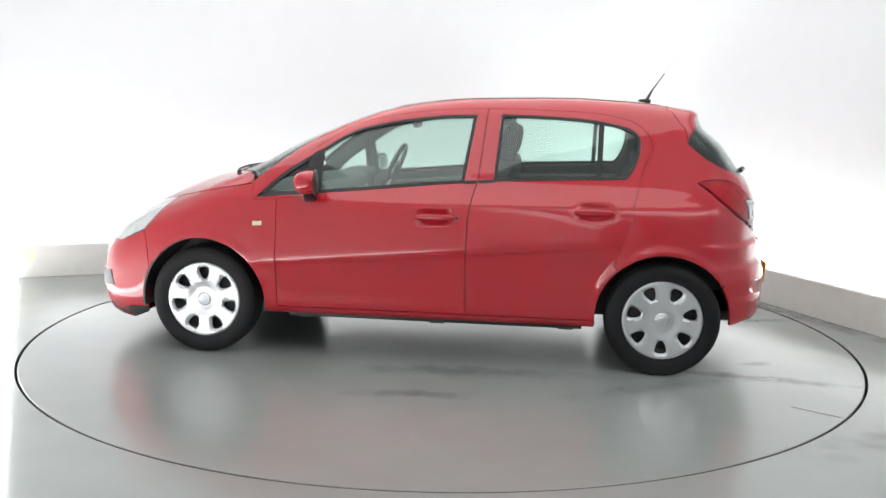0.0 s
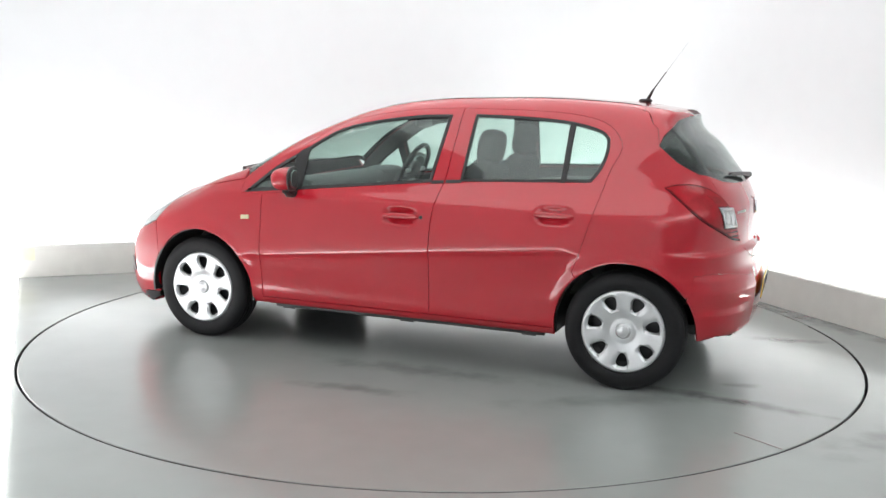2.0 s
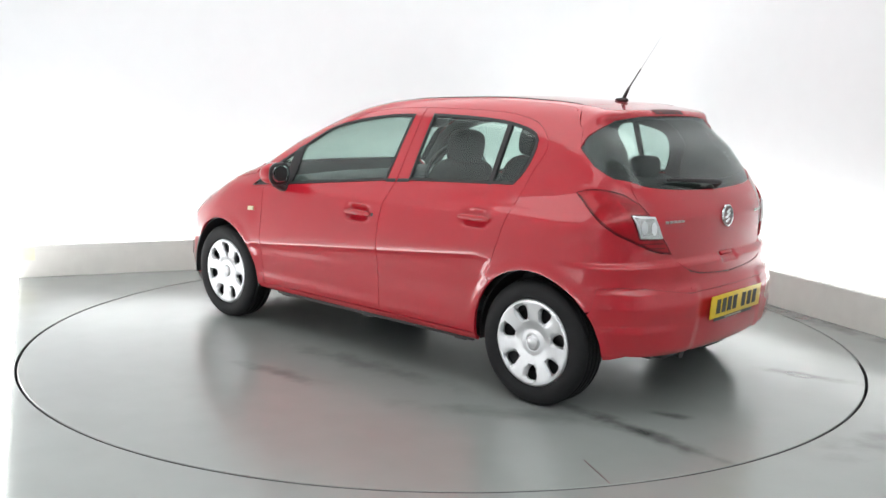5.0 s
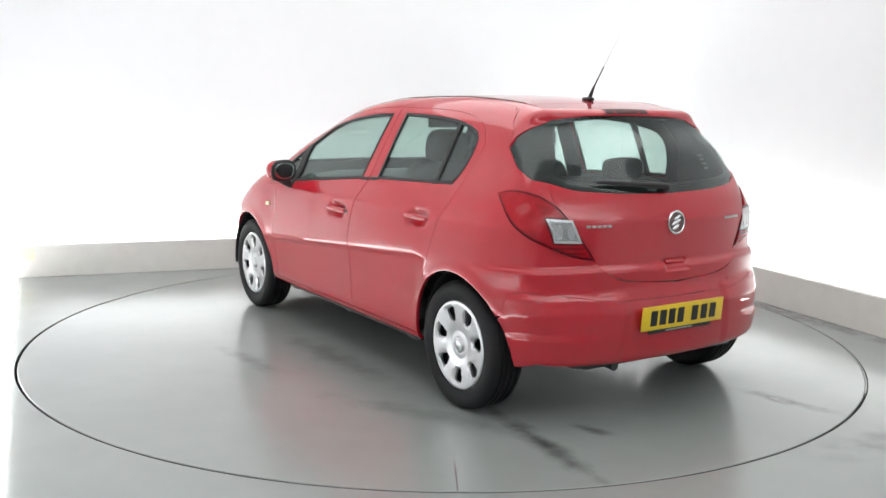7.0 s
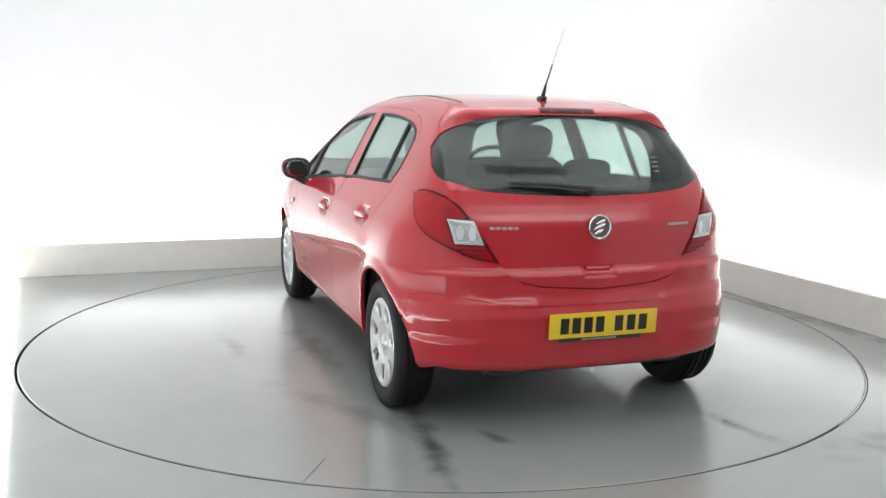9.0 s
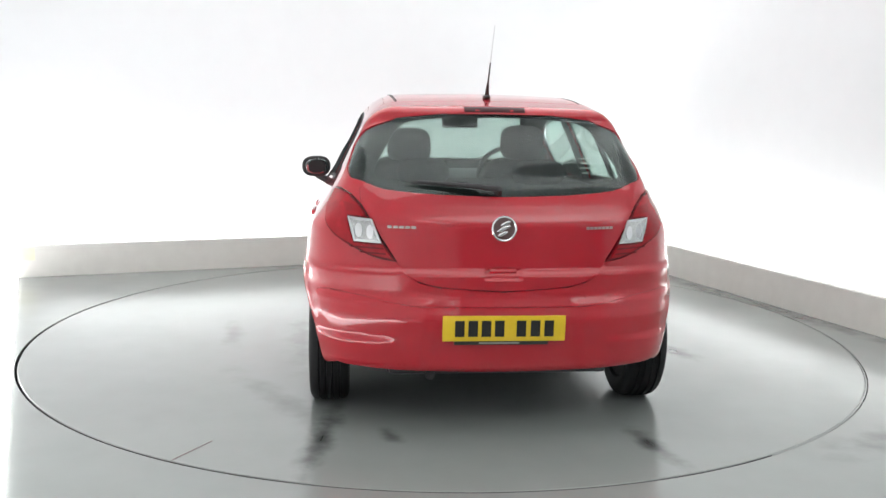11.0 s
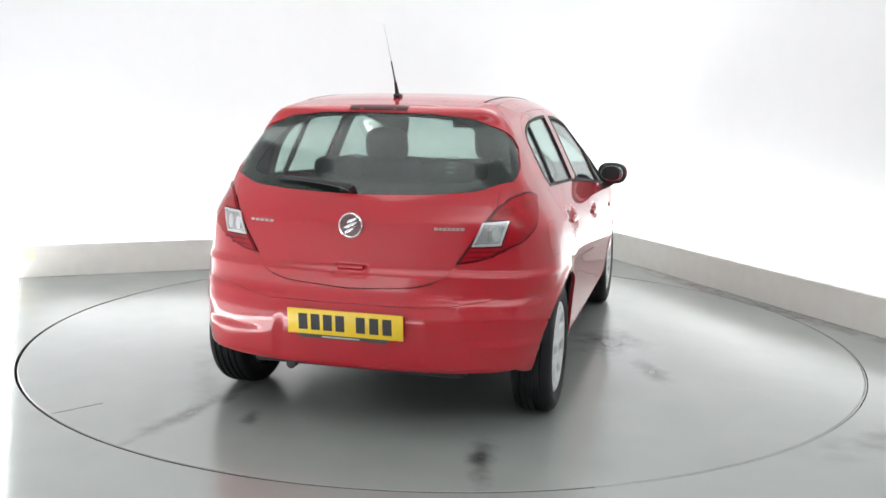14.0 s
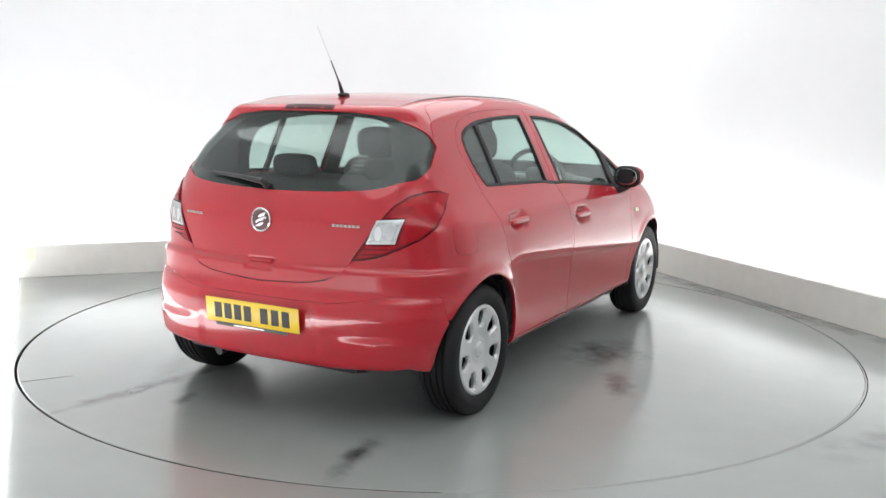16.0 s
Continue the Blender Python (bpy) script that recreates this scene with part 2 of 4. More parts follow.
def build_booth():
    annulus_floor()
    bm = bmesh.new()
    bmesh.ops.create_circle(bm, cap_ends=True, segments=96, radius=2.6, matrix=Matrix.Translation((0, 0, -0.12)))
    tagged(part("turntable_pit", bm, PIT, None, smooth=False), "black pit floor below the turntable gap", "floor", kind="structure")

    top, back = 3.4, HALF + 0.30
    front = -4.4
    # white walls stand behind the light trough, with a rounded vertical corner
    for name, sign in (("wall_east", 1), ("wall_west", -1)):
        bm = bmesh.new()
        # both run on unseen to here, added length that evens the paint's reflections
        end = -7.9
        box(bm, (sign * (back + 0.06), (end + back) / 2, top / 2), (0.12, back - end, top))
        wall_mesh(name, bm, WALL, "plain white painted booth wall lit from below", turn=2.2 if sign > 0 else 3.5, side=sign)
    bm = bmesh.new()
    box(bm, (0, back + 0.06, top / 2), (2 * back + 1.0, 0.12, top))
    wall_mesh("wall_north", bm, WALL, "plain white painted booth wall lit from below")
    for sign in (1,):
        bm = bmesh.new()
        r, n = 0.55, 14
        ring = []
        for i in range(n + 1):
            a = math.pi / 2 * i / n
            ring.append((sign * (back - r + r * math.cos(a)), back - r + r * math.sin(a)))
        ring.append((sign * back, back))
        lo = [bm.verts.new((x, y, 0.0)) for x, y in ring]
        hi = [bm.verts.new((x, y, top)) for x, y in ring]
        for i in range(len(ring)):
            j = (i + 1) % len(ring)
            bm.faces.new((lo[i], lo[j], hi[j], hi[i]))
        bm.faces.new(hi)
        ob = part("wall_corner", bm, WALL, None)
        ob.matrix_world = pose(0, 0, 0, 0, 0, BOOTH)
        tagged(ob, "rounded white inner corner between two booth walls", "wall", kind="structure")
    # kerb in front of the trough
    for name, c, size in (("kerb_north", (-0.03, HALF + 0.025, 0.1255), (2 * HALF + 0.16, 0.05, 0.251)),
                          ("kerb_east", (HALF + 0.025, (front + HALF) / 2, 0.1245), (0.05, HALF - front, 0.249))):
        bm = bmesh.new()
        box(bm, c, size, 0.004)
        wall_mesh(name, bm, KERB, "low off-white scuffed kerb board along the booth wall", "kerb", turn=2.2 if name == "kerb_east" else 0)
    bm = bmesh.new()
    box(bm, (-HALF - 0.01, HALF - 0.0015, 0.185), (0.12, 0.003, 0.10), 0.001)
    ob = part("tape_mark", bm, material("pale_yellow_tape", (0.72, 0.71, 0.50), 0.6, 0, 0, 0.12, 30), None, smooth=False)
    ob.matrix_world = pose(0, 0, 0, 0, 0, BOOTH)
    tagged(ob, "faded pale yellow tape mark on the kerb end", "tape")
    # glowing strip added along the west wall's foot, lighting wall, floor and car
    bm = bmesh.new()
    box(bm, (-HALF - 0.115, -0.54, 0.018), (0.27, 6.52, 0.036), 0.010)
    glow = material("glow_strip_white", (0.85, 0.85, 0.85), 0.5, 0, 0, 0.02, 8)
    b = glow.node_tree.nodes["Principled BSDF"]
    b.inputs["Emission Color"].default_value = (1, 0.99, 1, 1)
    b.inputs["Emission Strength"].default_value = 5.5
    wall_mesh("glow_strip", bm, glow, "glowing white strip added along the foot of the booth wall", "light panel", turn=3.5, side=-1)
    # unseen ceilings and grey outer walls, added to shape bounce light and reflections
    bm = bmesh.new()
    box(bm, (0, (front + back) / 2, top + 0.05), (2 * back + 1.0, back - front + 0.5, 0.1))
    wall_mesh("ceiling", bm, WALL, "unseen white ceiling added over the booth", "ceiling")
    bm = bmesh.new()
    box(bm, (0, -1.5, 4.1), (14.0, 15.0, 0.1))
    wall_mesh("bounce_ceiling", bm, WALL, "unseen white ceiling added to bounce the fill light", "ceiling")
    for name, c, size in (("surround_south", (0, -8.2, 2.0), (14.0, 0.15, 4.1)), ("surround_north", (0, 5.2, 2.0), (14.0, 0.15, 4.1)),
                          ("surround_east", (6.4, -1.5, 2.0), (0.15, 13.2, 4.1)), ("surround_west", (-6.4, -1.5, 2.0), (0.15, 13.2, 4.1))):
        bm = bmesh.new()
        box(bm, c, size)
        wall_mesh(name, bm, SURROUND, "unseen grey wall added round the booth for reflections")


def build_turntable():
    n, r = 240, 2.417
    bm = bmesh.new()
    prof = [(0.001, 0.0), (0.8, 0.0), (1.7, 0.0), (2.2, 0.0), (r - 0.003, 0.0), (r, -0.003), (r, -0.08), (0.001, -0.08)]
    spin(bm, prof, n)
    ob = part("turntable", bm, floor_material("turntable_paint", STAINS), None)
    tagged(ob, "round satin grey painted turntable with tyre marks and drips", "turntable")
    # black band added on the rim's side: the gap's shade put into colour
    bm = bmesh.new()
    spin(bm, [(r + 0.0005, -0.004), (r + 0.002, -0.006), (r + 0.002, -0.078), (r + 0.0005, -0.080)], n)
    part("gap_shade_band", bm, RUBBER, ob, "black band added round the rim to deepen the gap's shade")
    # edge plates let into the rim
    for a in (148.4,):
        bm = bmesh.new()
        c = Vector((2.29 * math.cos(radians(a)), 2.29 * math.sin(radians(a)), 0.0008))
        box(bm, c, (0.24, 0.004, 0.0016), 0.0, pose(0, 0, 0, 0, 0, a))
        part("joint", bm, BADGE, ob, "thin dark joint in the turntable's rim", smooth=False)
    # filler strip that closes part of the gap round the rim
    bm = bmesh.new()
    n, a0, a1 = 60, -151.0, -30.0
    lo = []
    for i in range(n + 1):
        a = radians(a0 + (a1 - a0) * i / n)
        lo.append([bm.verts.new((r_ * math.cos(a), r_ * math.sin(a), z_)) for r_, z_ in ((2.4195, -0.0015), (2.4265, -0.0015), (2.4265, -0.02), (2.4195, -0.02))])
    for a, b in zip(lo, lo[1:]):
        for k in range(4):
            bm.faces.new((a[k], a[(k + 1) % 4], b[(k + 1) % 4], b[k]))
    part("gap_strip", bm, floor_material("grey_filler", []), ob, "grey filler strip along the rim", smooth=False)
    return ob


STAINS = [(-1.82, 0.68, 0.40, 0.055, 172, 0.45), (-1.98, -0.705, 0.22, 0.06, 11, 0.45), (-1.82, 0.39, 0.10, 0.05, 20, 0.35), (0.08, -1.04, 0.28, 0.20, 0, 0.38),
          (-0.49, -1.31, 0.20, 0.07, 20, 0.40), (-0.03, 1.28, 0.30, 0.06, 5, 0.22), (-0.2, 0.85, 0.55, 0.10, 3, 0.20), (-1.3, 0.9, 0.5, 0.08, 30, 0.18)]
build_booth()
turntable = build_turntable()


# ---- the car's skin: one smooth closed form from a few profile curves (x forward from the rear axle, y left, z up) ----
def curve(*pairs):
    """A smooth curve through (x, value) pairs."""
    xs, ys = np.array([p[0] for p in pairs]), np.array([p[1] for p in pairs])
    h = np.diff(xs)
    d = np.diff(ys) / h
    m = np.zeros(len(xs))
    m[1:-1] = np.where(d[1:] * d[:-1] > 0, 2 * d[1:] * d[:-1] / np.where(np.abs(d[1:] + d[:-1]) < 1e-9, 1, d[1:] + d[:-1]), 0)
    m[0], m[-1] = d[0], d[-1]

    def at(x):
        x = np.asarray(x, float)
        i = np.clip(np.searchsorted(xs, x) - 1, 0, len(h) - 1)
        hh = h[i]
        s = np.clip((x - xs[i]) / hh, -3, 4)
        lo, hi = s < 0, s > 1
        c = np.clip(s, 0, 1)
        v = (2 * c ** 3 - 3 * c ** 2 + 1) * ys[i] + (c ** 3 - 2 * c ** 2 + c) * hh * m[i] + (3 * c ** 2 - 2 * c ** 3) * ys[i + 1] + (c ** 3 - c ** 2) * hh * m[i + 1]
        return v + np.where(lo, s * hh * m[i], 0) + np.where(hi, (s - 1) * hh * m[i + 1], 0)
    return at


def step(a, b, x):
    s = np.clip((x - a) / (b - a), 0, 1)
    return s * s * (3 - 2 * s)


UPPER = ((0.80, 0.838), (0.87, 0.822), (0.93, 0.785), (0.99, 0.750), (1.05, 0.722), (1.20, 0.652), (1.36, 0.570), (1.50, 0.480))
FLANK = curve((0.15, 0.79), (0.24, 0.811), (0.40, 0.832), (0.55, 0.847), (0.60, 0.853), (0.66, 0.853), *UPPER)
# the doors: a rounded foot, a hollow above it and a crisp crease
DOORS = curve((0.15, 0.79), (0.24, 0.811), (0.295, 0.8245), (0.328, 0.8278), (0.350, 0.8281), (0.42, 0.8330), (0.50, 0.8400), (0.575, 0.8480), (0.598, 0.8562), (0.622, 0.8575), (0.68, 0.8535), *UPPER)
SPINE = curve((-0.30, 1.365), (-0.124, 1.402), (0.17, 1.441), (0.55, 1.459), (1.0, 1.450), (1.30, 1.427), (1.55, 1.386), (2.03, 1.212), (2.40, 1.025),
              (2.52, 0.985), (2.75, 0.925), (2.98, 0.838), (3.15, 0.740), (3.25, 0.655), (3.4, 0.45))
TAIL = curve((0.10, -0.38), (0.17, -0.46), (0.22, -0.545), (0.30, -0.583), (0.43, -0.600), (0.505, -0.604), (0.56, -0.590), (0.63, -0.573), (0.692, -0.573), (0.722, -0.546), (0.893, -0.538),
             (0.98, -0.505), (1.03, -0.475), (1.10, -0.420), (1.20, -0.345), (1.345, -0.205), (1.372, -0.208), (1.41, -0.200), (1.5, -0.17))
NOSE = curve((0.10, 3.24), (0.20, 3.315), (0.30, 3.345), (0.50, 3.335), (0.65, 3.275), (0.75, 3.17), (0.9, 2.95))


def smax(a, b, k):
    h = np.maximum(k - np.abs(a - b), 0) / k
    return np.maximum(a, b) + h * h * k / 4


HANDLES = ((1.21, 0.807), (0.372, 0.858))
WHEELS = ((2.511, 0.300), (0.0, 0.300))


def body(p):
    """Below zero inside the car's skin, above zero outside."""
    x, y, z = p[..., 0], np.abs(p[..., 1]), p[..., 2]
    # the crease climbs towards the rear
    rise = 0.60 - (0.675 - 0.085 * (np.clip(x, 0.35, 2.15) - 0.45))
    zz = z + rise * step(0.36, 0.50, z) * step(0.86, 0.68, z)
    doors = step(0.20, 0.36, x) * step(2.30, 2.12, x)
    w = doors * DOORS(zz) + (1 - doors) * FLANK(z) - 0.030 * step(0.0, -0.5, x) - 0.055 * step(2.3, 3.2, x) - 0.012 * step(0.9, -0.2, x) * step(0.9, 1.1, z) - 0.03 * step(1.4, 2.4, x) * step(1.0, 1.3, z)
    for wx, wz in WHEELS:
        r = np.hypot(x - wx, z - wz)
        w = w + (0.010 if wx > 1 else 0.012) * np.exp(-((r - 0.357) / np.where(r > 0.357, 0.034, 0.055)) ** 2) * step(0.30, 0.52, z)
    for hx, hz in HANDLES:
        w = w - 0.024 * np.exp(-(((x - hx) / 0.082) ** 4 + ((z - hz) / 0.040) ** 4))
    f_side = y - w
    bow = step(1.0, 1.7, x) * step(2.95, 2.5, x)
    xx = x + 0.22 * y * y * bow
    f_top = z - (SPINE(xx) - 0.055 * y * y - 0.10 * y * y * step(2.4, 2.8, x))
    slope = 1 + 0.25 * step(1.4, 1.7, x) * step(2.6, 2.4, x)
    f_top = f_top / slope
    pocket = 0.315 - 0.12 * (z - 0.5)
    swell = 0.008 * step(-0.03, 0.03, y - pocket) * step(0.605, 0.575, z) * step(0.22, 0.32, z)
    swell = swell + 0.012 * step(0.440, 0.400, z) * step(0.36, 0.64, y) * step(0.24, 0.32, z) - 0.012 * step(0.09, 0.06, y) * step(0.675, 0.69, z) * step(0.73, 0.715, z)
    f_tail = (TAIL(z) - swell + 0.16 * y * y + 0.30 * y ** 4 - x) / (1 + 0.2 * step(1.0, 1.1, z))
    f_nose = x - (NOSE(z) - 0.22 * y * y - 0.45 * y ** 4)
    floor_z = 0.238 - 0.10 * step(2.65, 3.0, x) + 0.03 * step(-0.2, -0.5, x)
    f_low = floor_z - z
    f = smax(f_side, f_top, 0.10)
    f = smax(f, f_tail, 0.16 - 0.09 * step(0.98, 1.1, z) - 0.035 * step(1.25, 1.34, z))
    f = smax(f, f_nose, 0.25)
    return smax(f, f_low, 0.05)


def slope_of(p):
    e = 1e-4
    g = np.stack([body(p + e * np.eye(3)[k]) - body(p - e * np.eye(3)[k]) for k in range(3)], -1)
    return g / np.linalg.norm(g, axis=-1, keepdims=True)


def cast(o, d, reach=2.4):
    """Where rays that start inside leave the skin."""
    lo, hi = np.zeros(len(o)), np.full(len(o), reach)
    for _ in range(34):
        mid = (lo + hi) / 2
        inside = body(o + mid[:, None] * d) < 0
        lo, hi = np.where(inside, mid, lo), np.where(inside, hi, mid)
    return o + ((lo + hi) / 2)[:, None] * d


def S(x, z):
    return cast(np.array([[x, 0.0, z]]), np.array([[0.0, 1.0, 0.0]]))[0]


def R(y, z):
    return cast(np.array([[0.6, y, z]]), np.array([[-1.0, 0.0, 0.0]]))[0]


def N(y, z):
    return cast(np.array([[2.2, y, z]]), np.array([[1.0, 0.0, 0.0]]))[0]


def T(x, y):
    return cast(np.array([[x, y, 0.5]]), np.array([[0.0, 0.0, 1.0]]))[0]


class Long:
    """Rays out of a line along the car: flanks, roof, bonnet."""
    z0 = 0.78

    def flat(self, p):
        return np.stack([p[..., 0], 0.8 * np.arctan2(p[..., 2] - self.z0, p[..., 1])], -1)

    def rays(self, uv):
        a = uv[:, 1] / 0.8
        return np.stack([uv[:, 0], 0 * a, self.z0 + 0 * a], -1), np.stack([0 * a, np.cos(a), np.sin(a)], -1)


class Ball:
    """Rays out of one point: the rounded ends."""

    def __init__(self, centre, back):
        self.c, self.back = np.array(centre), back

    def flat(self, p):
        d = p - self.c
        s = -1 if self.back else 1
        az = np.arctan2(d[..., 1], s * d[..., 0])
        el = np.arctan2(d[..., 2], np.hypot(d[..., 0], d[..., 1]))
        return np.stack([0.9 * az, 0.9 * el], -1)

    def rays(self, uv):
        az, el = uv[:, 0] / 0.9, uv[:, 1] / 0.9
        s = -1 if self.back else 1
        d = np.stack([s * np.cos(az) * np.cos(el), np.sin(az) * np.cos(el), np.sin(el)], -1)
        return np.repeat(self.c[None], len(uv), 0), d


LONG, REAR, FRONT = Long(), Ball((0.35, 0, 0.78), True), Ball((2.35, 0, 0.55), False)


def line(*pts, smooth=(), gap=0.03):
    """A boundary through the points; consecutive points are joined evenly, or by a soft curve where smooth is True."""
    pts = [np.array(p, float) for p in pts]
    out = []
    n = len(pts)
    for i in range(n - 1):
        a, b = pts[i], pts[i + 1]
        if smooth:
            p0, p3 = pts[max(i - 1, 0)], pts[min(i + 2, n - 1)]
            m0, m1 = (b - p0) / 2, (p3 - a) / 2
        else:
            m0 = m1 = b - a
        k = max(1, int(np.linalg.norm(b - a) / gap))
        for j in range(k):
            t = j / k
            out.append((2 * t ** 3 - 3 * t ** 2 + 1) * a + (t ** 3 - 2 * t ** 2 + t) * m0 + (3 * t ** 2 - 2 * t ** 3) * b + (t ** 3 - t ** 2) * m1)
    out.append(pts[-1])
    return out


def inside(poly, q):
    x, y = q[:, 0][:, None], q[:, 1][:, None]
    a, b = poly, np.roll(poly, -1, 0)
    cross = ((a[:, 1] > y) != (b[:, 1] > y)) & (x < (b[:, 0] - a[:, 0]) * (y - a[:, 1]) / np.where(np.abs(b[:, 1] - a[:, 1]) < 1e-12, 1e-12, b[:, 1] - a[:, 1]) + a[:, 0])
    return cross.sum(1) % 2 == 1


def away(poly, q):
    a, b = poly, np.roll(poly, -1, 0)
    ab = b - a
    t = np.clip(((q[:, None] - a) * ab).sum(-1) / np.maximum((ab ** 2).sum(-1), 1e-12), 0, 1)
    return np.linalg.norm(q[:, None] - a - t[..., None] * ab, axis=-1).min(1)


def tidy(points, proj, inset, gap=0.03):
    q = proj.flat(np.array(points))
    keep = [0]
    for i in range(1, len(q)):
        if np.linalg.norm(q[i] - q[keep[-1]]) > 0.004:
            keep.append(i)
    if len(keep) > 3 and np.linalg.norm(q[keep[-1]] - q[keep[0]]) < 0.004:
        keep.pop()
    q = q[keep]
    dense = []
    for a, b in zip(q, np.roll(q, -1, 0)):
        k = max(1, int(np.linalg.norm(b - a) / gap))
        dense += [a + (b - a) * j / k for j in range(k)]
    q = np.array(dense)
    area = 0.5 * np.sum(q[:, 0] * np.roll(q[:, 1], -1) - np.roll(q[:, 0], -1) * q[:, 1])
    if area < 0:
        q = q[::-1]
    if inset:
        t = np.roll(q, -1, 0) - np.roll(q, 1, 0)
        t /= np.maximum(np.linalg.norm(t, axis=1, keepdims=True), 1e-9)
        q = q + inset * np.stack([-t[:, 1], t[:, 0]], -1)
    return q


def skin(name, outer, proj, mats, parent, holes=(), fine=0.03, thick=0.016, inset=0.002, lift=0.0, mirror=False, label="", rows=None):
    """A panel: the piece of the car's skin inside a boundary, with thickness; its inner face takes the second material."""
    edge = tidy(outer, proj, inset, fine)
    cut = [tidy(h, proj, -inset, fine) for h in holes]
    lo, hi = edge.min(0), edge.max(0)
    gx, gy = np.meshgrid(np.arange(lo[0], hi[0], fine), np.arange(lo[1], hi[1], fine * 0.87))
    gx = gx + (np.arange(gx.shape[0]) % 2)[:, None] * fine / 2
    if rows:
        # close rows that run along the crease of the doors
        gx, gy = np.meshgrid(np.arange(lo[0], hi[0], fine * 1.4), np.arange(lo[1] - 0.1, hi[1] + 0.1, rows))
        gy = gy - 0.0795 * (gx - gx.min())
    g = np.stack([gx.ravel(), gy.ravel()], -1)
    g = g[inside(edge, g)]
    if len(g):
        g = g[away(edge, g) > fine * (0.35 if rows else 0.5)]
    for h in cut:
        if len(g):
            g = g[~inside(h, g) & (away(h, g) > fine * 0.5)]
    loops = [edge, *cut]
    pts, cons = [], []
    for q in loops:
        s = len(pts)
        pts += [Vector(p) for p in q]
        cons += [(s + i, s + (i + 1) % len(q)) for i in range(len(q))]
    pts += [Vector(p) for p in g]
    vs, _, fs, *_ = geometry.delaunay_2d_cdt(pts, cons, [], 0, 1e-6)
    uv = np.array([tuple(p) for p in vs])
    fs = np.array([tuple(f) for f in fs])
    mid = uv[fs].mean(1)
    ok = inside(edge, mid)
    for h in cut:
        ok &= ~inside(h, mid)
    fs = fs[ok]
    o, d = proj.rays(uv)
    p = cast(o, d)
    nrm = slope_of(p)
    fn = np.cross(p[fs[:, 1]] - p[fs[:, 0]], p[fs[:, 2]] - p[fs[:, 0]])
    flip = (fn * nrm[fs[:, 0]]).sum(1) < 0
    fs[flip] = fs[flip][:, ::-1]
    p = p + lift * nrm
    q = p - thick * nrm
    count = {}
    for f in fs:
        for i in range(3):
            count[(f[i], f[(i + 1) % 3])] = 1
    rim = [e for e in count if (e[1], e[0]) not in count]
    n = len(p)
    verts, normals = [p, q], [nrm, -nrm]
    faces = [tuple(f) for f in fs] + [tuple(n + f[::-1]) for f in fs]
    slots = [0] * len(fs) + [1] * len(fs)
    base, extra, enrm = 2 * n, [], []
    for i, j in rim:
        side = np.cross(p[j] - p[i], nrm[i])
        side /= max(np.linalg.norm(side), 1e-9)
        k = base + len(extra)
        extra += [p[i], p[j], q[j], q[i]]
        enrm += [side] * 4
        faces.append((k + 3, k + 2, k + 1, k))
        slots.append(0)
    verts = np.concatenate([p, q, np.array(extra)])
    normals = np.concatenate([nrm, -nrm, np.array(enrm)])
    if mirror:
        verts = verts * (1, -1, 1)
        normals = normals * (1, -1, 1)
        faces = [f[::-1] for f in faces]
    mats = mats if isinstance(mats, (list, tuple)) else (mats, mats)
    ob = mesh_object(name, verts, faces, mats, parent, True, normals, slots)
    if label:
        tagged(ob, label)
    return ob


def band(points, proj, width):
    """The same boundary moved inwards, for trims that run round a hole."""
    q = tidy(points, proj, width)
    o, d = proj.rays(q)
    return list(cast(o, d))


def arch(k, a, b, r=0.352):
    wx, wz = WHEELS[k]
    n = max(2, int(abs(b - a) / 6))
    return [S(wx + r * math.cos(radians(a + (b - a) * i / n)), wz + r * math.sin(radians(a + (b - a) * i / n))) for i in range(n + 1)]


def side_line(*xz, smooth=False):
    flat = line(*[(x, 0, z) for x, z in xz], smooth=smooth)
    p = np.array(flat)
    return list(cast(p * (1, 0, 1), np.tile((0.0, 1.0, 0.0), (len(p), 1))))


def rear_line(*yz, smooth=False):
    flat = line(*[(0, y, z) for y, z in yz], smooth=smooth)
    p = np.array(flat)
    return list(cast(p * (0, 1, 1) + (0.6, 0, 0), np.tile((-1.0, 0.0, 0.0), (len(p), 1))))


def top_line(*xy, smooth=False):
    flat = line(*[(x, y, 0) for x, y in xy], smooth=smooth)
    p = np.array(flat)
    return list(cast(p * (1, 1, 0) + (0, 0, 0.5), np.tile((0.0, 0.0, 1.0), (len(p), 1))))


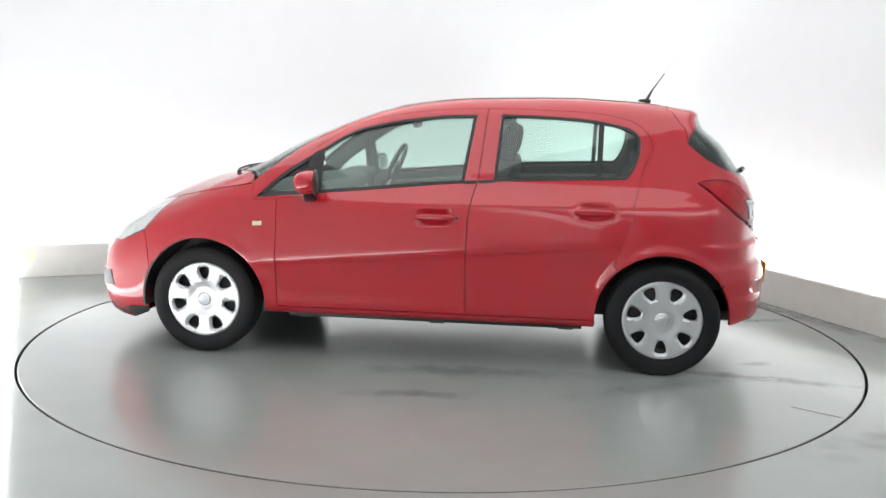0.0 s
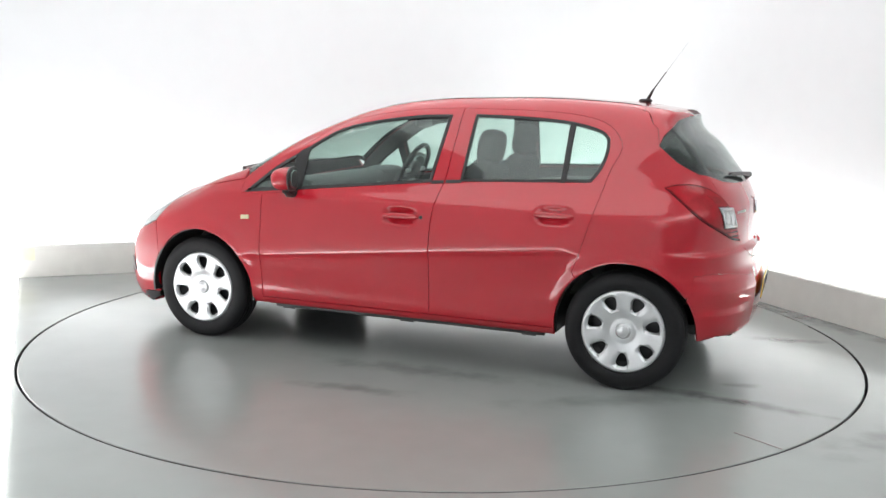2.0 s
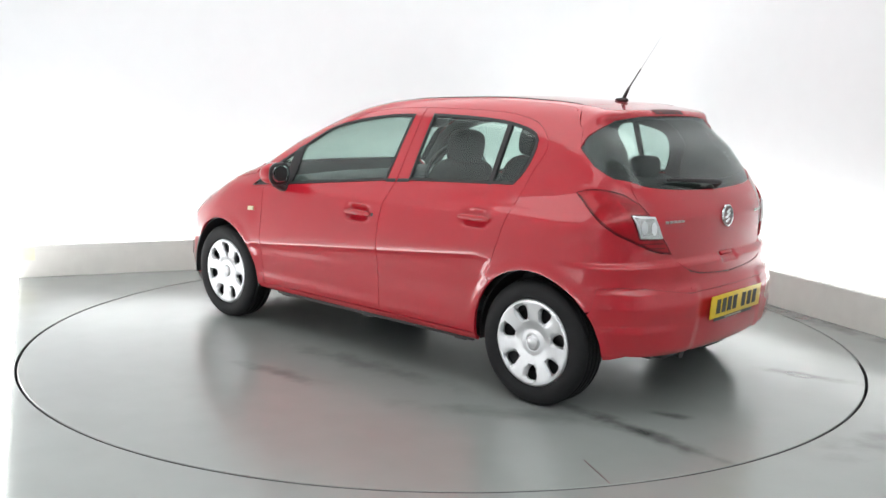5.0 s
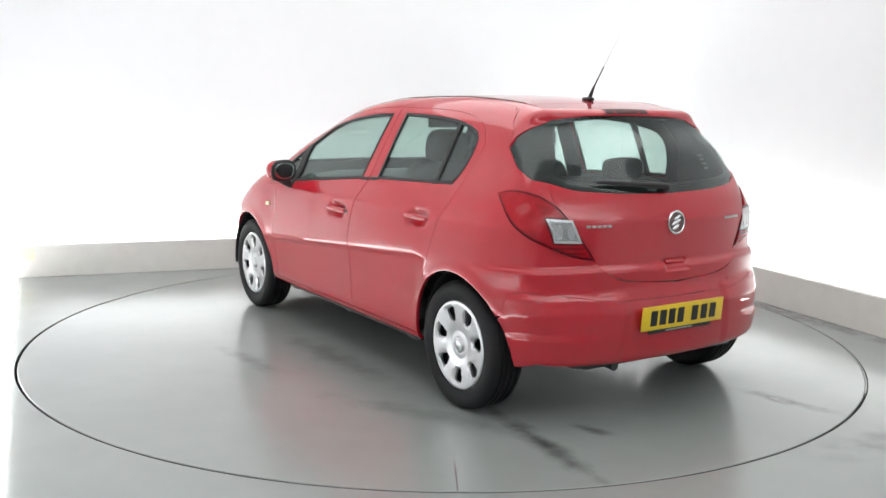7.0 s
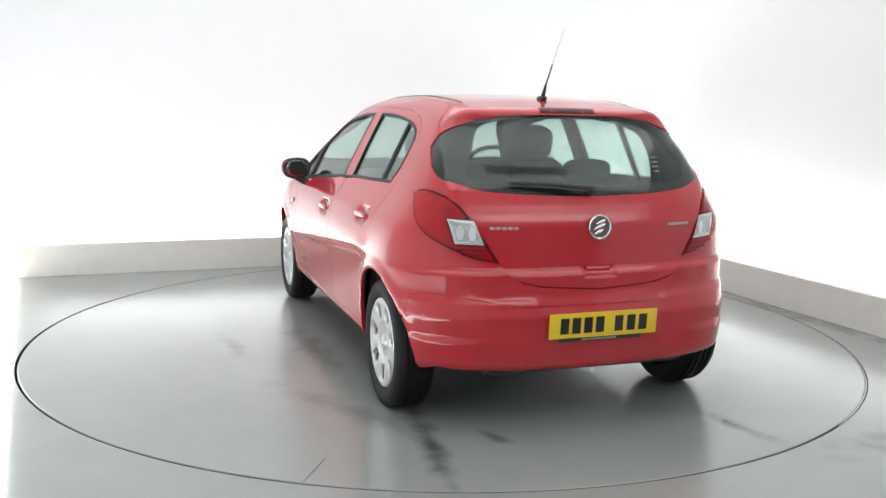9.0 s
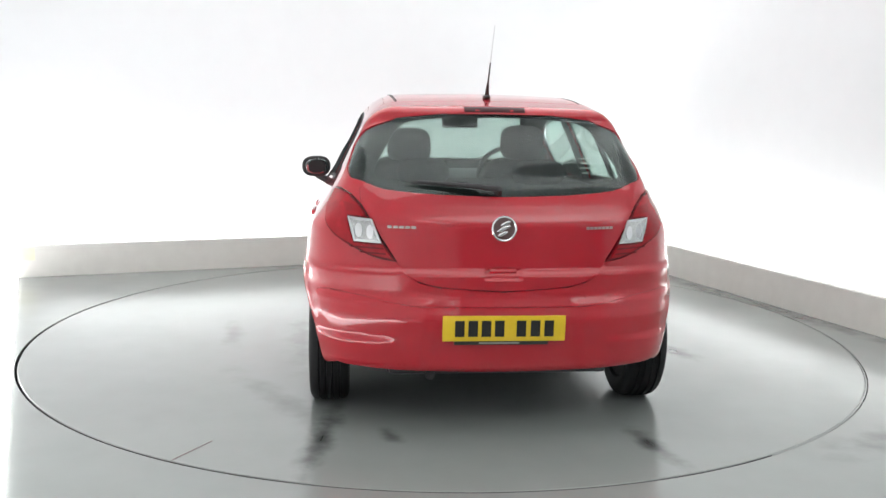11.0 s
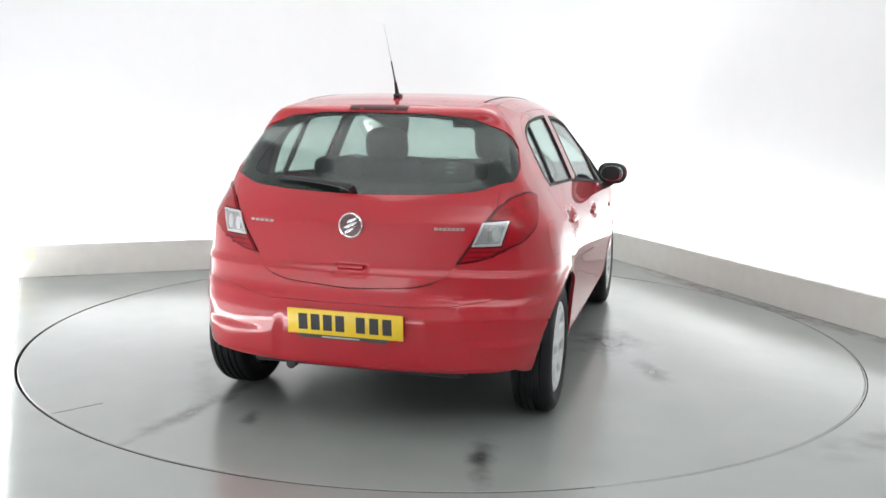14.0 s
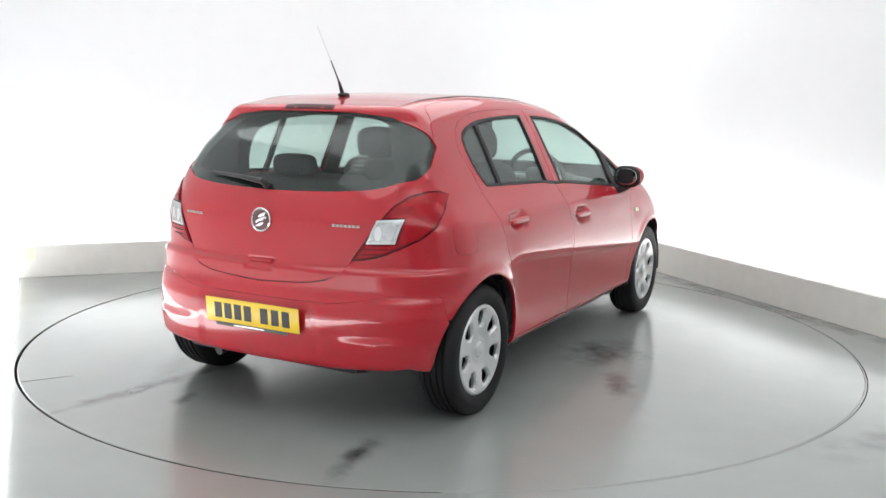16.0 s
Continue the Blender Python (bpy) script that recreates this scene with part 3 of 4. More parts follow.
def build_car():
    car = tagged(new("car"), "bright red five-door hatchback parked on the grey turntable", "car")
    paint = (PAINT, TRIM)

    # seams that neighbouring panels share
    door_top = side_line((1.905, 1.155), (1.70, 1.281), (1.50, 1.334), (1.224, 1.373), (0.960, 1.384), smooth=True)
    rear_door_top = side_line((0.960, 1.384), (0.60, 1.379), (0.343, 1.363), (0.165, 1.318), (0.085, 1.235), (0.083, 1.175), (0.118, 1.10), (0.145, 0.993),
                              (0.211, 0.74), (0.262, 0.585), smooth=True)
    mid_seam = side_line((0.960, 1.384), (0.993, 1.0), smooth=False) + side_line((0.993, 1.0), (1.012, 0.94), (1.035, 0.80), (1.042, 0.55), (1.042, 0.285), smooth=True)
    front_seam = side_line((2.085, 0.285), (2.086, 0.55), (2.084, 0.84), (2.085, 0.882), smooth=True)
    belt_front = side_line((2.085, 0.882), (1.885, 0.903))
    post = side_line((1.885, 0.903), (1.905, 1.155))
    roof_side = side_line((2.215, 0.985), (2.06, 1.108), (1.911, 1.211), (1.70, 1.311), (1.482, 1.377), (1.25, 1.409), (0.983, 1.425), (0.55, 1.431), (0.185, 1.415), (0.02, 1.398), smooth=True)
    win_f = side_line((1.862, 0.915), (1.868, 1.143)) + side_line((1.868, 1.143), (1.70, 1.245), (1.50, 1.299), (1.224, 1.338), (1.020, 1.347), smooth=True) + side_line((1.020, 1.347), (1.070, 0.990)) + side_line((1.070, 0.990), (1.862, 0.915))
    win_r = side_line((0.885, 1.352), (0.908, 1.002)) + side_line((0.908, 1.002), (0.212, 1.028)) + side_line((0.212, 1.028), (0.165, 1.10), (0.142, 1.205), (0.175, 1.275), (0.343, 1.322), (0.594, 1.344), (0.885, 1.352), smooth=True)
    tri = side_line((2.205, 0.885), (1.898, 0.912)) + side_line((1.898, 0.912), (1.910, 1.118)) + side_line((1.910, 1.118), (2.06, 1.02), (2.205, 0.885), smooth=True)

    front_arch = arch(0, 24, 189)
    rear_arch_front = arch(1, 47, -3)

    # tail lamp outline: a teardrop with a rounded shoulder
    lamp_top = side_line((-0.150, 1.020), (-0.20, 1.036), (-0.26, 1.040), smooth=True)
    lamp_inner = rear_line((0.676, 1.036), (0.640, 1.020), (0.600, 0.983), (0.545, 0.895), (0.500, 0.824), (0.447, 0.744), smooth=True)
    lamp_foot = rear_line((0.447, 0.744), (0.55, 0.762), (0.66, 0.812), smooth=True) + side_line((-0.375, 0.84), (-0.30, 0.90), (-0.21, 0.975), (-0.150, 1.020), smooth=True)
    lamp = lamp_top + lamp_inner + lamp_foot
    k = [i for i, p in enumerate(lamp_inner) if p[2] < 1.002][0]
    shoulder, gate_edge = lamp_inner[:k + 1], lamp_inner[k:]
    bumper_seam_side = [S(-0.310, 0.500), S(-0.325, 0.60)] + rear_line((0.735, 0.612), (0.60, 0.600), (0.42, 0.572), (0.36, 0.566), smooth=True)

    tg_side = top_line((-0.005, 0.0), (-0.005, 0.30), (0.0, 0.515))
    glass_half = rear_line((0.0, 1.364), (0.25, 1.360), (0.44, 1.340)) + [S(-0.118, 1.265), S(-0.098, 1.205)] + side_line((-0.098, 1.205), (-0.20, 1.135), (-0.30, 1.080)) + rear_line((0.560, 1.065), (0.50, 1.046), (0.30, 1.030), (0.0, 1.022), smooth=True)

    def flip(pts):
        return [p * np.array((1, -1, 1)) for p in pts]

    for m in (False, True):
        front_door_edge = front_seam + belt_front + post + door_top + mid_seam + side_line((1.042, 0.285), (2.085, 0.285))
        door = skin("front_door", front_door_edge, LONG, paint, car, [win_f], fine=0.017, rows=0.0085, mirror=m, label="red front door with a black-edged window")
        skin("window_glass", band(win_f, LONG, -0.006), LONG, GLASS, door, thick=0.004, lift=-0.007, fine=0.06, mirror=m, inset=0).visible_shadow = False
        skin("window_seal", win_f, LONG, RUBBER, door, [band(win_f, LONG, 0.016)], thick=0.010, lift=0.002, mirror=m, inset=0)
        skin("belt_strip", side_line((1.072, 0.998), (1.000, 1.003), (1.001, 0.987), (1.072, 0.982), (1.072, 0.998)), LONG, RUBBER, door, lift=0.003, thick=0.006, fine=0.02, inset=0, mirror=m)
        skin("door_lining", [p for p in side_line((2.05, 0.32), (2.05, 0.87), (1.87, 0.89), (1.08, 0.965), (1.07, 0.32), (2.05, 0.32))], LONG, TRIM, door, lift=-0.06, thick=0.03, fine=0.06, mirror=m, label="charcoal plastic door lining")

        rear_edge = list(reversed(mid_seam)) + rear_door_top[1:] + rear_arch_front + side_line((0.352, 0.285), (1.042, 0.285))
        rdoor = skin("rear_door", rear_edge, LONG, paint, car, [win_r], fine=0.017, rows=0.0085, mirror=m, label="red rear door with a fixed quarterlight")
        skin("window_glass", band(win_r, LONG, -0.006), LONG, GLASS, rdoor, thick=0.004, lift=-0.007, fine=0.06, mirror=m, inset=0).visible_shadow = False
        skin("window_seal", win_r, LONG, RUBBER, rdoor, [band(win_r, LONG, 0.014)], thick=0.010, lift=0.002, mirror=m, inset=0)
        skin("belt_strip", side_line((0.988, 1.004), (0.900, 1.010), (0.900, 0.994), (0.989, 0.988), (0.988, 1.004)), LONG, RUBBER, rdoor, lift=0.003, thick=0.006, fine=0.02, inset=0, mirror=m)
        skin("window_divider", side_line((0.362, 1.328), (0.368, 1.015)) + side_line((0.343, 1.015), (0.333, 1.324)), LONG, RUBBER, rdoor, thick=0.02, lift=0.0, mirror=m, inset=0)
        skin("door_lining", side_line((1.02, 0.32), (0.98, 0.965), (0.20, 0.99), (0.30, 0.66), (0.42, 0.45), (0.42, 0.32), (1.02, 0.32)), LONG, TRIM, rdoor, lift=-0.06, thick=0.03, fine=0.06, mirror=m, label="charcoal plastic door lining")

        jamb = side_line((2.12, 0.26), (2.12, 0.87), (1.88, 0.895), (1.93, 1.165)) + side_line((1.93, 1.165), (1.70, 1.305), (1.50, 1.362), (1.224, 1.398), (0.60, 1.402), (0.33, 1.385), (0.13, 1.335), (0.05, 1.24), (0.05, 1.17), (0.09, 1.09), (0.12, 0.99), (0.20, 0.72), (0.275, 0.555), smooth=True) + arch(1, 43, -3, 0.365) + side_line((0.365, 0.26), (2.12, 0.26))
        skin("door_jamb", jamb, LONG, PLASTIC, car, [band(win_f, LONG, -0.012), band(win_r, LONG, -0.012)], lift=-0.020, thick=0.004, fine=0.04, inset=0, mirror=m, label="dark door opening frame")

        # pillar and roof rail above the doors, with the small triangular pane
        frame_edge = side_line((2.085, 0.882), (2.222, 0.872)) + side_line((2.222, 0.872), (2.235, 0.955)) + roof_side + [T(-0.002, 0.52)] + side_line((-0.02, 1.385), (-0.06, 1.32))
        frame_edge += side_line((-0.06, 1.32), (-0.05, 1.22), (0.083, 1.175)) + list(reversed(rear_door_top[: [i for i, p in enumerate(rear_door_top) if p[2] >= 1.172][-1] + 1])) + list(reversed(door_top)) + list(reversed(post)) + list(reversed(belt_front))
        rail = skin("roof_rail", frame_edge, LONG, paint, car, [tri], mirror=m, fine=0.022, inset=0.0)
        skin("quarter_pane", band(tri, LONG, -0.006), LONG, GLASS, rail, thick=0.004, lift=-0.007, fine=0.05, mirror=m, inset=0).visible_shadow = False
        skin("pane_seal", tri, LONG, RUBBER, rail, [band(tri, LONG, 0.020)], thick=0.010, lift=0.002, mirror=m, inset=0)
        skin("sail_panel", side_line((1.900, 0.905), (1.862, 0.908)) + side_line((1.862, 0.908), (1.868, 1.145)) + side_line((1.868, 1.145), (1.912, 1.122)) + side_line((1.912, 1.122), (1.900, 0.905)), LONG, RUBBER, rail, thick=0.012, lift=0.003, mirror=m, inset=0)

        # front wing
        wing = front_seam + side_line((2.085, 0.882), (2.222, 0.872)) + side_line((2.222, 0.872), (2.235, 0.955)) + side_line((2.235, 0.955), (2.40, 0.925), (2.62, 0.880), (2.735, 0.850), smooth=True)
        wing += side_line((2.735, 0.850), (2.80, 0.77), (2.87, 0.68)) + side_line((2.87, 0.68), (2.85, 0.60), (2.835, 0.45)) + front_arch[1:] + side_line((2.165, 0.245), (2.085, 0.245)) + side_line((2.085, 0.245), (2.085, 0.285))
        fender = skin("front_wing", wing, FRONT, paint, car, mirror=m)
        skin("side_repeater", side_line((2.214, 0.757), (2.160, 0.760), (2.160, 0.733), (2.214, 0.730), (2.214, 0.757)), LONG, AMBER, fender, lift=0.007, thick=0.008, fine=0.015, mirror=m, label="pale amber side repeater lens")
        head = side_line((2.735, 0.850), (2.80, 0.77), (2.87, 0.68)) + [N(0.70, 0.60), N(0.60, 0.60), N(0.52, 0.64), N(0.50, 0.70)] + side_line((2.90, 0.815), (2.735, 0.850))
        skin("headlamp", head, FRONT, (HEADLAMP, TRIM), car, mirror=m, lift=0.002, label="clear headlamp lens with silver reflector")

        # sill
        skin("sill", side_line((2.085, 0.285), (0.352, 0.285)) + side_line((0.352, 0.285), (0.352, 0.243)) + side_line((0.352, 0.243), (2.085, 0.243)) + side_line((2.085, 0.243), (2.085, 0.285)), LONG, paint, car, mirror=m, fine=0.02)

        # rear wing
        quarter = side_line((0.083, 1.175), (-0.05, 1.22), (-0.06, 1.32)) + [S(-0.085, 1.30)] + side_line((-0.103, 1.215), (-0.20, 1.138), (-0.30, 1.085)) + rear_line((0.580, 1.070), (0.604, 1.045))
        quarter += list(reversed(shoulder)) + list(reversed(lamp_top)) + list(reversed(lamp_foot)) + rear_line((0.447, 0.738), (0.405, 0.690), (0.36, 0.666)) + list(reversed(bumper_seam_side)) + arch(1, 146, 47)
        quarter += list(reversed(rear_door_top[[i for i, p in enumerate(rear_door_top) if p[2] >= 1.172][-1]:]))
        flap = [S(-0.165 + 0.078 * math.copysign(abs(math.cos(a)) ** 0.6, math.cos(a)), 0.835 + 0.072 * math.copysign(abs(math.sin(a)) ** 0.6, math.sin(a))) for a in np.linspace(0, 2 * math.pi, 33)[:-1]]
        rear_wing = skin("rear_wing", quarter, REAR, paint, car, [flap] if m else [], mirror=m, inset=0.0, fine=0.02)
        if m:
            skin("fuel_flap", flap, REAR, paint, rear_wing, mirror=m, inset=0.001)

        # tail lamp: dark bezel, red lens, clear reversing window, ribbed foot
        tl = skin("tail_lamp", lamp, REAR, (LAMP_DARK, TRIM), car, mirror=m, lift=0.003, inset=0.003, fine=0.02, thick=0.03, label="red tail lamp wrapping round the corner")
        square = rear_line((0.650, 0.926), (0.549, 0.920), (0.510, 0.822), (0.624, 0.826), (0.650, 0.926))
        skin("red_lens", band(lamp, REAR, 0.010), REAR, LAMP_RED, tl, [band(square, REAR, -0.008)], lift=0.007, thick=0.005, fine=0.015, inset=0, mirror=m, label="bright red lens round the clear window")
        clear = skin("clear_lens", band(square, REAR, 0.004), REAR, LAMP_CLEAR, tl, lift=0.009, thick=0.008, fine=0.02, mirror=m, label="clear reversing lens with silver reflector")
        skin("lens_frame", square, REAR, SILVER, clear, [band(square, REAR, 0.009)], lift=0.012, thick=0.006, fine=0.02, inset=0, mirror=m)
        for cy, cz in ((0.604, 0.873), (0.557, 0.868)):
            ring = [R(cy + 0.017 * math.cos(a), cz + 0.032 * math.sin(a)) for a in np.linspace(0, 2 * math.pi, 25)[:-1]]
            skin("lens_cell", ring, REAR, CHROME if cy < 0.58 else SILVER, clear, lift=0.011, thick=0.004, fine=0.012, mirror=m)
        skin("upper_cell", rear_line((0.670, 0.985), (0.612, 0.975), (0.578, 0.935), (0.660, 0.945), (0.670, 0.985)), REAR, LAMP_MID, tl, lift=0.0085, thick=0.003, fine=0.02, mirror=m, label="dark red indicator cell")
        for z in (0.806, 0.784):
            skin("lens_rib", rear_line((0.645 - 2.0 * (0.806 - z), z), (0.502 - 0.4 * (0.806 - z), z - 0.004), (0.500 - 0.4 * (0.806 - z), z - 0.010), (0.643 - 2.0 * (0.806 - z), z - 0.006), (0.645 - 2.0 * (0.806 - z), z)), REAR, LAMP_DARK, tl, lift=0.0085, thick=0.003, fine=0.02, inset=0, mirror=m)

    # roof, bonnet, windscreen
    half = list(reversed(roof_side[[i for i, p in enumerate(roof_side) if p[0] <= 1.50][0]:]))
    roof = tg_side + half[0:] + top_line((1.49, 0.50), (1.53, 0.25), (1.545, 0.0), smooth=True)
    roof_edge = [p for p in roof] + list(reversed(flip(roof)))
    skin("roof", roof_edge, LONG, (PAINT, LINER), car, fine=0.035)
    scr = top_line((1.545, 0.0), (1.53, 0.25), (1.49, 0.50), smooth=True) + list(reversed(roof_side[: [i for i, p in enumerate(roof_side) if p[0] <= 1.49][0]])) + top_line((2.235, 0.70), (2.36, 0.50), (2.46, 0.25), (2.49, 0.0), smooth=True)
    ws_edge = scr + list(reversed(flip(scr)))
    ws = skin("windscreen", ws_edge, LONG, GLASS, car, fine=0.05, thick=0.005, lift=-0.003)
    ws.visible_shadow = False
    tagged(ws, "lightly green tinted windscreen")
    skin("screen_band", ws_edge, LONG, BAND, ws, [band(ws_edge, LONG, 0.035)], fine=0.03, thick=0.003, lift=-0.009, inset=0)
    bon = top_line((2.50, 0.0), (2.47, 0.25), (2.37, 0.50), (2.245, 0.71), smooth=True) + side_line((2.24, 0.957), (2.40, 0.927), (2.62, 0.882), (2.735, 0.852), smooth=True) + side_line((2.735, 0.852), (2.90, 0.817)) + [N(0.50, 0.702), N(0.25, 0.70), N(0.0, 0.70)]
    skin("bonnet", bon + list(reversed(flip(bon))), LONG, paint, car, fine=0.035)

    # front bumper with a dark lower grille
    fb = [N(0.0, 0.695), N(0.25, 0.695), N(0.50, 0.695), N(0.52, 0.635), N(0.60, 0.595), N(0.70, 0.595)] + side_line((2.87, 0.675), (2.85, 0.60), (2.835, 0.45)) + side_line((2.855, 0.38), (2.862, 0.235)) + [N(0.60, 0.21), N(0.3, 0.20), N(0.0, 0.20)]
    bumper = skin("front_bumper", fb + list(reversed(flip(fb))), FRONT, paint, car, fine=0.035)
    lip = side_line((2.862, 0.232), (2.875, 0.165)) + [N(0.60, 0.165), N(0.3, 0.160), N(0.0, 0.160)]
    lip = [N(0.0, 0.20), N(0.3, 0.20), N(0.60, 0.21)] + lip
    skin("front_spoiler", lip + list(reversed(flip(lip))), FRONT, PLASTIC, bumper, fine=0.03, label="black lower front spoiler lip")
    for s in (False, True):
        skin("fog_lamp_recess", [N(0.50, 0.40), N(0.66, 0.42), N(0.68, 0.33), N(0.52, 0.30), N(0.50, 0.40)], FRONT, PLASTIC, bumper, lift=0.004, thick=0.006, fine=0.02, mirror=s)
    g = [N(0.45, 0.46), N(0.45, 0.28), N(0.0, 0.27), N(-0.45, 0.28), N(-0.45, 0.46), N(0.0, 0.47)]
    skin("lower_grille", g, FRONT, PLASTIC, bumper, lift=0.004, thick=0.006, fine=0.03)

    # tailgate with its window
    tg = list(reversed(rear_line((0.447, 0.738), (0.405, 0.690), (0.280, 0.648), (0.0, 0.630), smooth=True)))
    tg += list(reversed(gate_edge)) + rear_line((0.604, 1.045), (0.580, 1.072)) + list(reversed(side_line((-0.103, 1.215), (-0.20, 1.138), (-0.30, 1.085)))) + [S(-0.085, 1.30), S(-0.06, 1.32), S(-0.02, 1.385), T(-0.002, 0.52)] + list(reversed(tg_side))
    gate = skin("tailgate", tg + list(reversed(flip(tg))), REAR, paint, car, [glass_half + list(reversed(flip(glass_half)))], fine=0.0105, inset=0.0018, label="red tailgate with a wide dark window")
    full_glass = glass_half + list(reversed(flip(glass_half)))
    rg = skin("rear_window", band(full_glass, REAR, -0.008), REAR, DARK_GLASS, gate, lift=-0.004, thick=0.004, fine=0.05, inset=0, label="dark tinted rear window")
    rg.visible_shadow = False
    gl_in = rear_line((0.0, 1.347), (0.25, 1.342), (0.42, 1.316), (0.505, 1.20), (0.545, 1.115), (0.49, 1.088), (0.30, 1.075), (0.0, 1.068), smooth=True)
    skin("window_band", band(full_glass, REAR, -0.006), REAR, BAND, gate, [gl_in + list(reversed(flip(gl_in)))], lift=-0.0095, thick=0.003, fine=0.03, inset=0, label="black printed band round the rear window")
    low = rear_line((0.0, 0.626), (0.280, 0.644), (0.36, 0.663)) + rear_line((0.36, 0.566), (0.0, 0.566))
    skin("rear_panel", low + list(reversed(flip(low))), REAR, paint, car, fine=0.010, inset=0.0001)
    outline = tg + list(reversed(flip(tg)))
    skin("tailgate_jamb", band(outline, REAR, -0.022), REAR, PLASTIC, car, [band(outline, REAR, 0.026)], lift=-0.019, thick=0.003, fine=0.04, inset=0)
    skin("brake_lamp", rear_line((0.138, 1.394), (0.0, 1.396), (-0.138, 1.394), (-0.138, 1.370), (0.0, 1.371), (0.138, 1.370), (0.138, 1.394)), REAR, BRAKE, gate, lift=0.0015, thick=0.006, fine=0.02, label="dark red high brake lamp")
    return car, gate, bumper_seam_side, flip


car, gate, bumper_seam_side, flip = build_car()


# ---- rear bumper, plate, badges ----
def facing(p, out=0.0):
    """A frame on the skin: z outwards, y up the skin."""
    p = np.array(p, float)
    n = Vector(slope_of(p[None])[0])
    up = (Vector((0, 0, 1)) - n * n.z).normalized()
    right = up.cross(n)
    m = Matrix((right, up, n)).transposed().to_4x4()
    return Matrix.Translation(Vector(p) + n * out) @ m


def build_tail():
    half = rear_line((0.0, 0.565), (0.36, 0.565)) + [p + np.array((0, 0, -0.0008)) for p in reversed(bumper_seam_side)]
    half += arch(1, 148, 184) + [S(-0.372, 0.278)] + [R(0.70, 0.300)] + rear_line((0.62, 0.292), (0.45, 0.284), (0.0, 0.280))
    bumper = skin("rear_bumper", half + list(reversed(flip(half))), REAR, (PAINT, PLASTIC), car, fine=0.0095, inset=0.0003, label="red moulded rear bumper")
    bm = bmesh.new()
    box(bm, (0, 0, 0), (0.52, 0.111, 0.006), 0.0025)
    m = facing(R(0.0, 0.483), 0.012) @ pose(0, 0, 0, 2, 0, 0)
    plate = part("number_plate", bm, PLATE, bumper, "yellow rear number plate")
    plate.matrix_local = m
    xs = (-0.188, -0.132, -0.076, -0.020, 0.072, 0.132, 0.190)
    for x in xs:
        bm = bmesh.new()
        box(bm, (x, 0.0, 0.0038), (0.040, 0.070, 0.0014))
        part("plate_bar", bm, INK, plate, smooth=False)
    bm = bmesh.new()
    box(bm, (-0.01, -0.064, -0.002), (0.40, 0.016, 0.004))
    strip = part("plate_holder", bm, PLASTIC, plate, "black plate holder lip", smooth=False)
    bm = bmesh.new()
    box(bm, (-0.02, -0.064, 0.001), (0.17, 0.006, 0.0016))
    part("holder_bar", bm, LETTER, strip, smooth=False)
    # joined recess for the tow eye and the exhaust end
    bm = bmesh.new()
    rod(bm, (-0.44, 0.30, 0.255), (-0.50, 0.30, 0.250), 0.022, 0.022, 20)
    part("exhaust_pipe", bm, STEEL, car)

    # badge on the tailgate: a chrome ring round a dark disc with a plain crest shape
    m = facing(R(0.0, 0.893), 0.002) @ Matrix.Scale(0.9, 4)
    bm = bmesh.new()
    spin(bm, [(0.050, 0.0), (0.051, 0.007), (0.055, 0.010), (0.060, 0.007), (0.061, 0.0)], 48)
    badge = part("badge_ring", bm, CHROME, gate, "round chrome badge")
    badge.matrix_local = m
    bm = bmesh.new()
    spin(bm, [(0.0005, 0.004), (0.030, 0.004), (0.0515, 0.002)], 40)
    part("badge_disc", bm, BADGE, badge)
    bm = bmesh.new()
    for x, y, w, turn in ((0.006, 0.024, 0.052, 24), (-0.002, 0.001, 0.070, 24), (-0.006, -0.024, 0.052, 24)):
        pad(bm, (x, y, 0.006), (w, 0.017, 0.010), 0.9, pose(0, 0, 0, 0, 0, turn))
    part("badge_crest", bm, CHROME, badge)
    for y0, count in ((0.478, 5), (-0.366, 7)):
        for i in range(count):
            w = 0.125 / count
            bm = bmesh.new()
            box(bm, (0, 0, 0), (w * 0.80, 0.011, 0.003), 0.001)
            part("badge_bar", bm, LETTER, gate).matrix_local = facing(R(y0 - i * w, 0.893), 0.002)
    bm = bmesh.new()
    box(bm, (0, 0, 0), (0.115, 0.020, 0.012), 0.004)
    part("tailgate_handle", bm, PAINT, gate).matrix_local = facing(R(0.0, 0.712), 0.004)

    # wiper lying along the foot of the window
    bm = bmesh.new()
    a, b = R(0.02, 1.036), R(0.37, 1.070)
    na, nb = slope_of(np.array([a, b]))
    rod(bm, a + na * 0.004, a + na * 0.040, 0.018, 0.014, 16)
    rod(bm, a + na * 0.034, (a + b) / 2 + na * 0.030, 0.013, 0.009, 10)
    rod(bm, (a + b) / 2 + na * 0.030, b + nb * 0.018, 0.009, 0.005, 10)
    wiper = part("rear_wiper", bm, PLASTIC, gate, "black rear wiper at rest")
    bm = bmesh.new()
    c = R(0.10, 1.052)
    rod(bm, c + na * 0.012, b + nb * 0.010 + np.array((0, 0.015, 0.0)), 0.007, 0.006, 8)
    part("wiper_blade", bm, RUBBER, wiper)

    # small sticker of unreadable lines inside the window
    for i, w in enumerate((0.050, 0.034, 0.046, 0.030)):
        bm = bmesh.new()
        box(bm, (0, 0, 0), (w, 0.007, 0.001))
        part("sticker_bar", bm, LETTER, gate, smooth=False).matrix_local = facing(R(-0.385, 1.185 - 0.020 * i), -0.012)
    # roof aerial
    p0 = T(0.092, 0.0)
    bm = bmesh.new()
    pad(bm, (0.085, 0, p0[2] + 0.006), (0.075, 0.036, 0.024), 0.7)
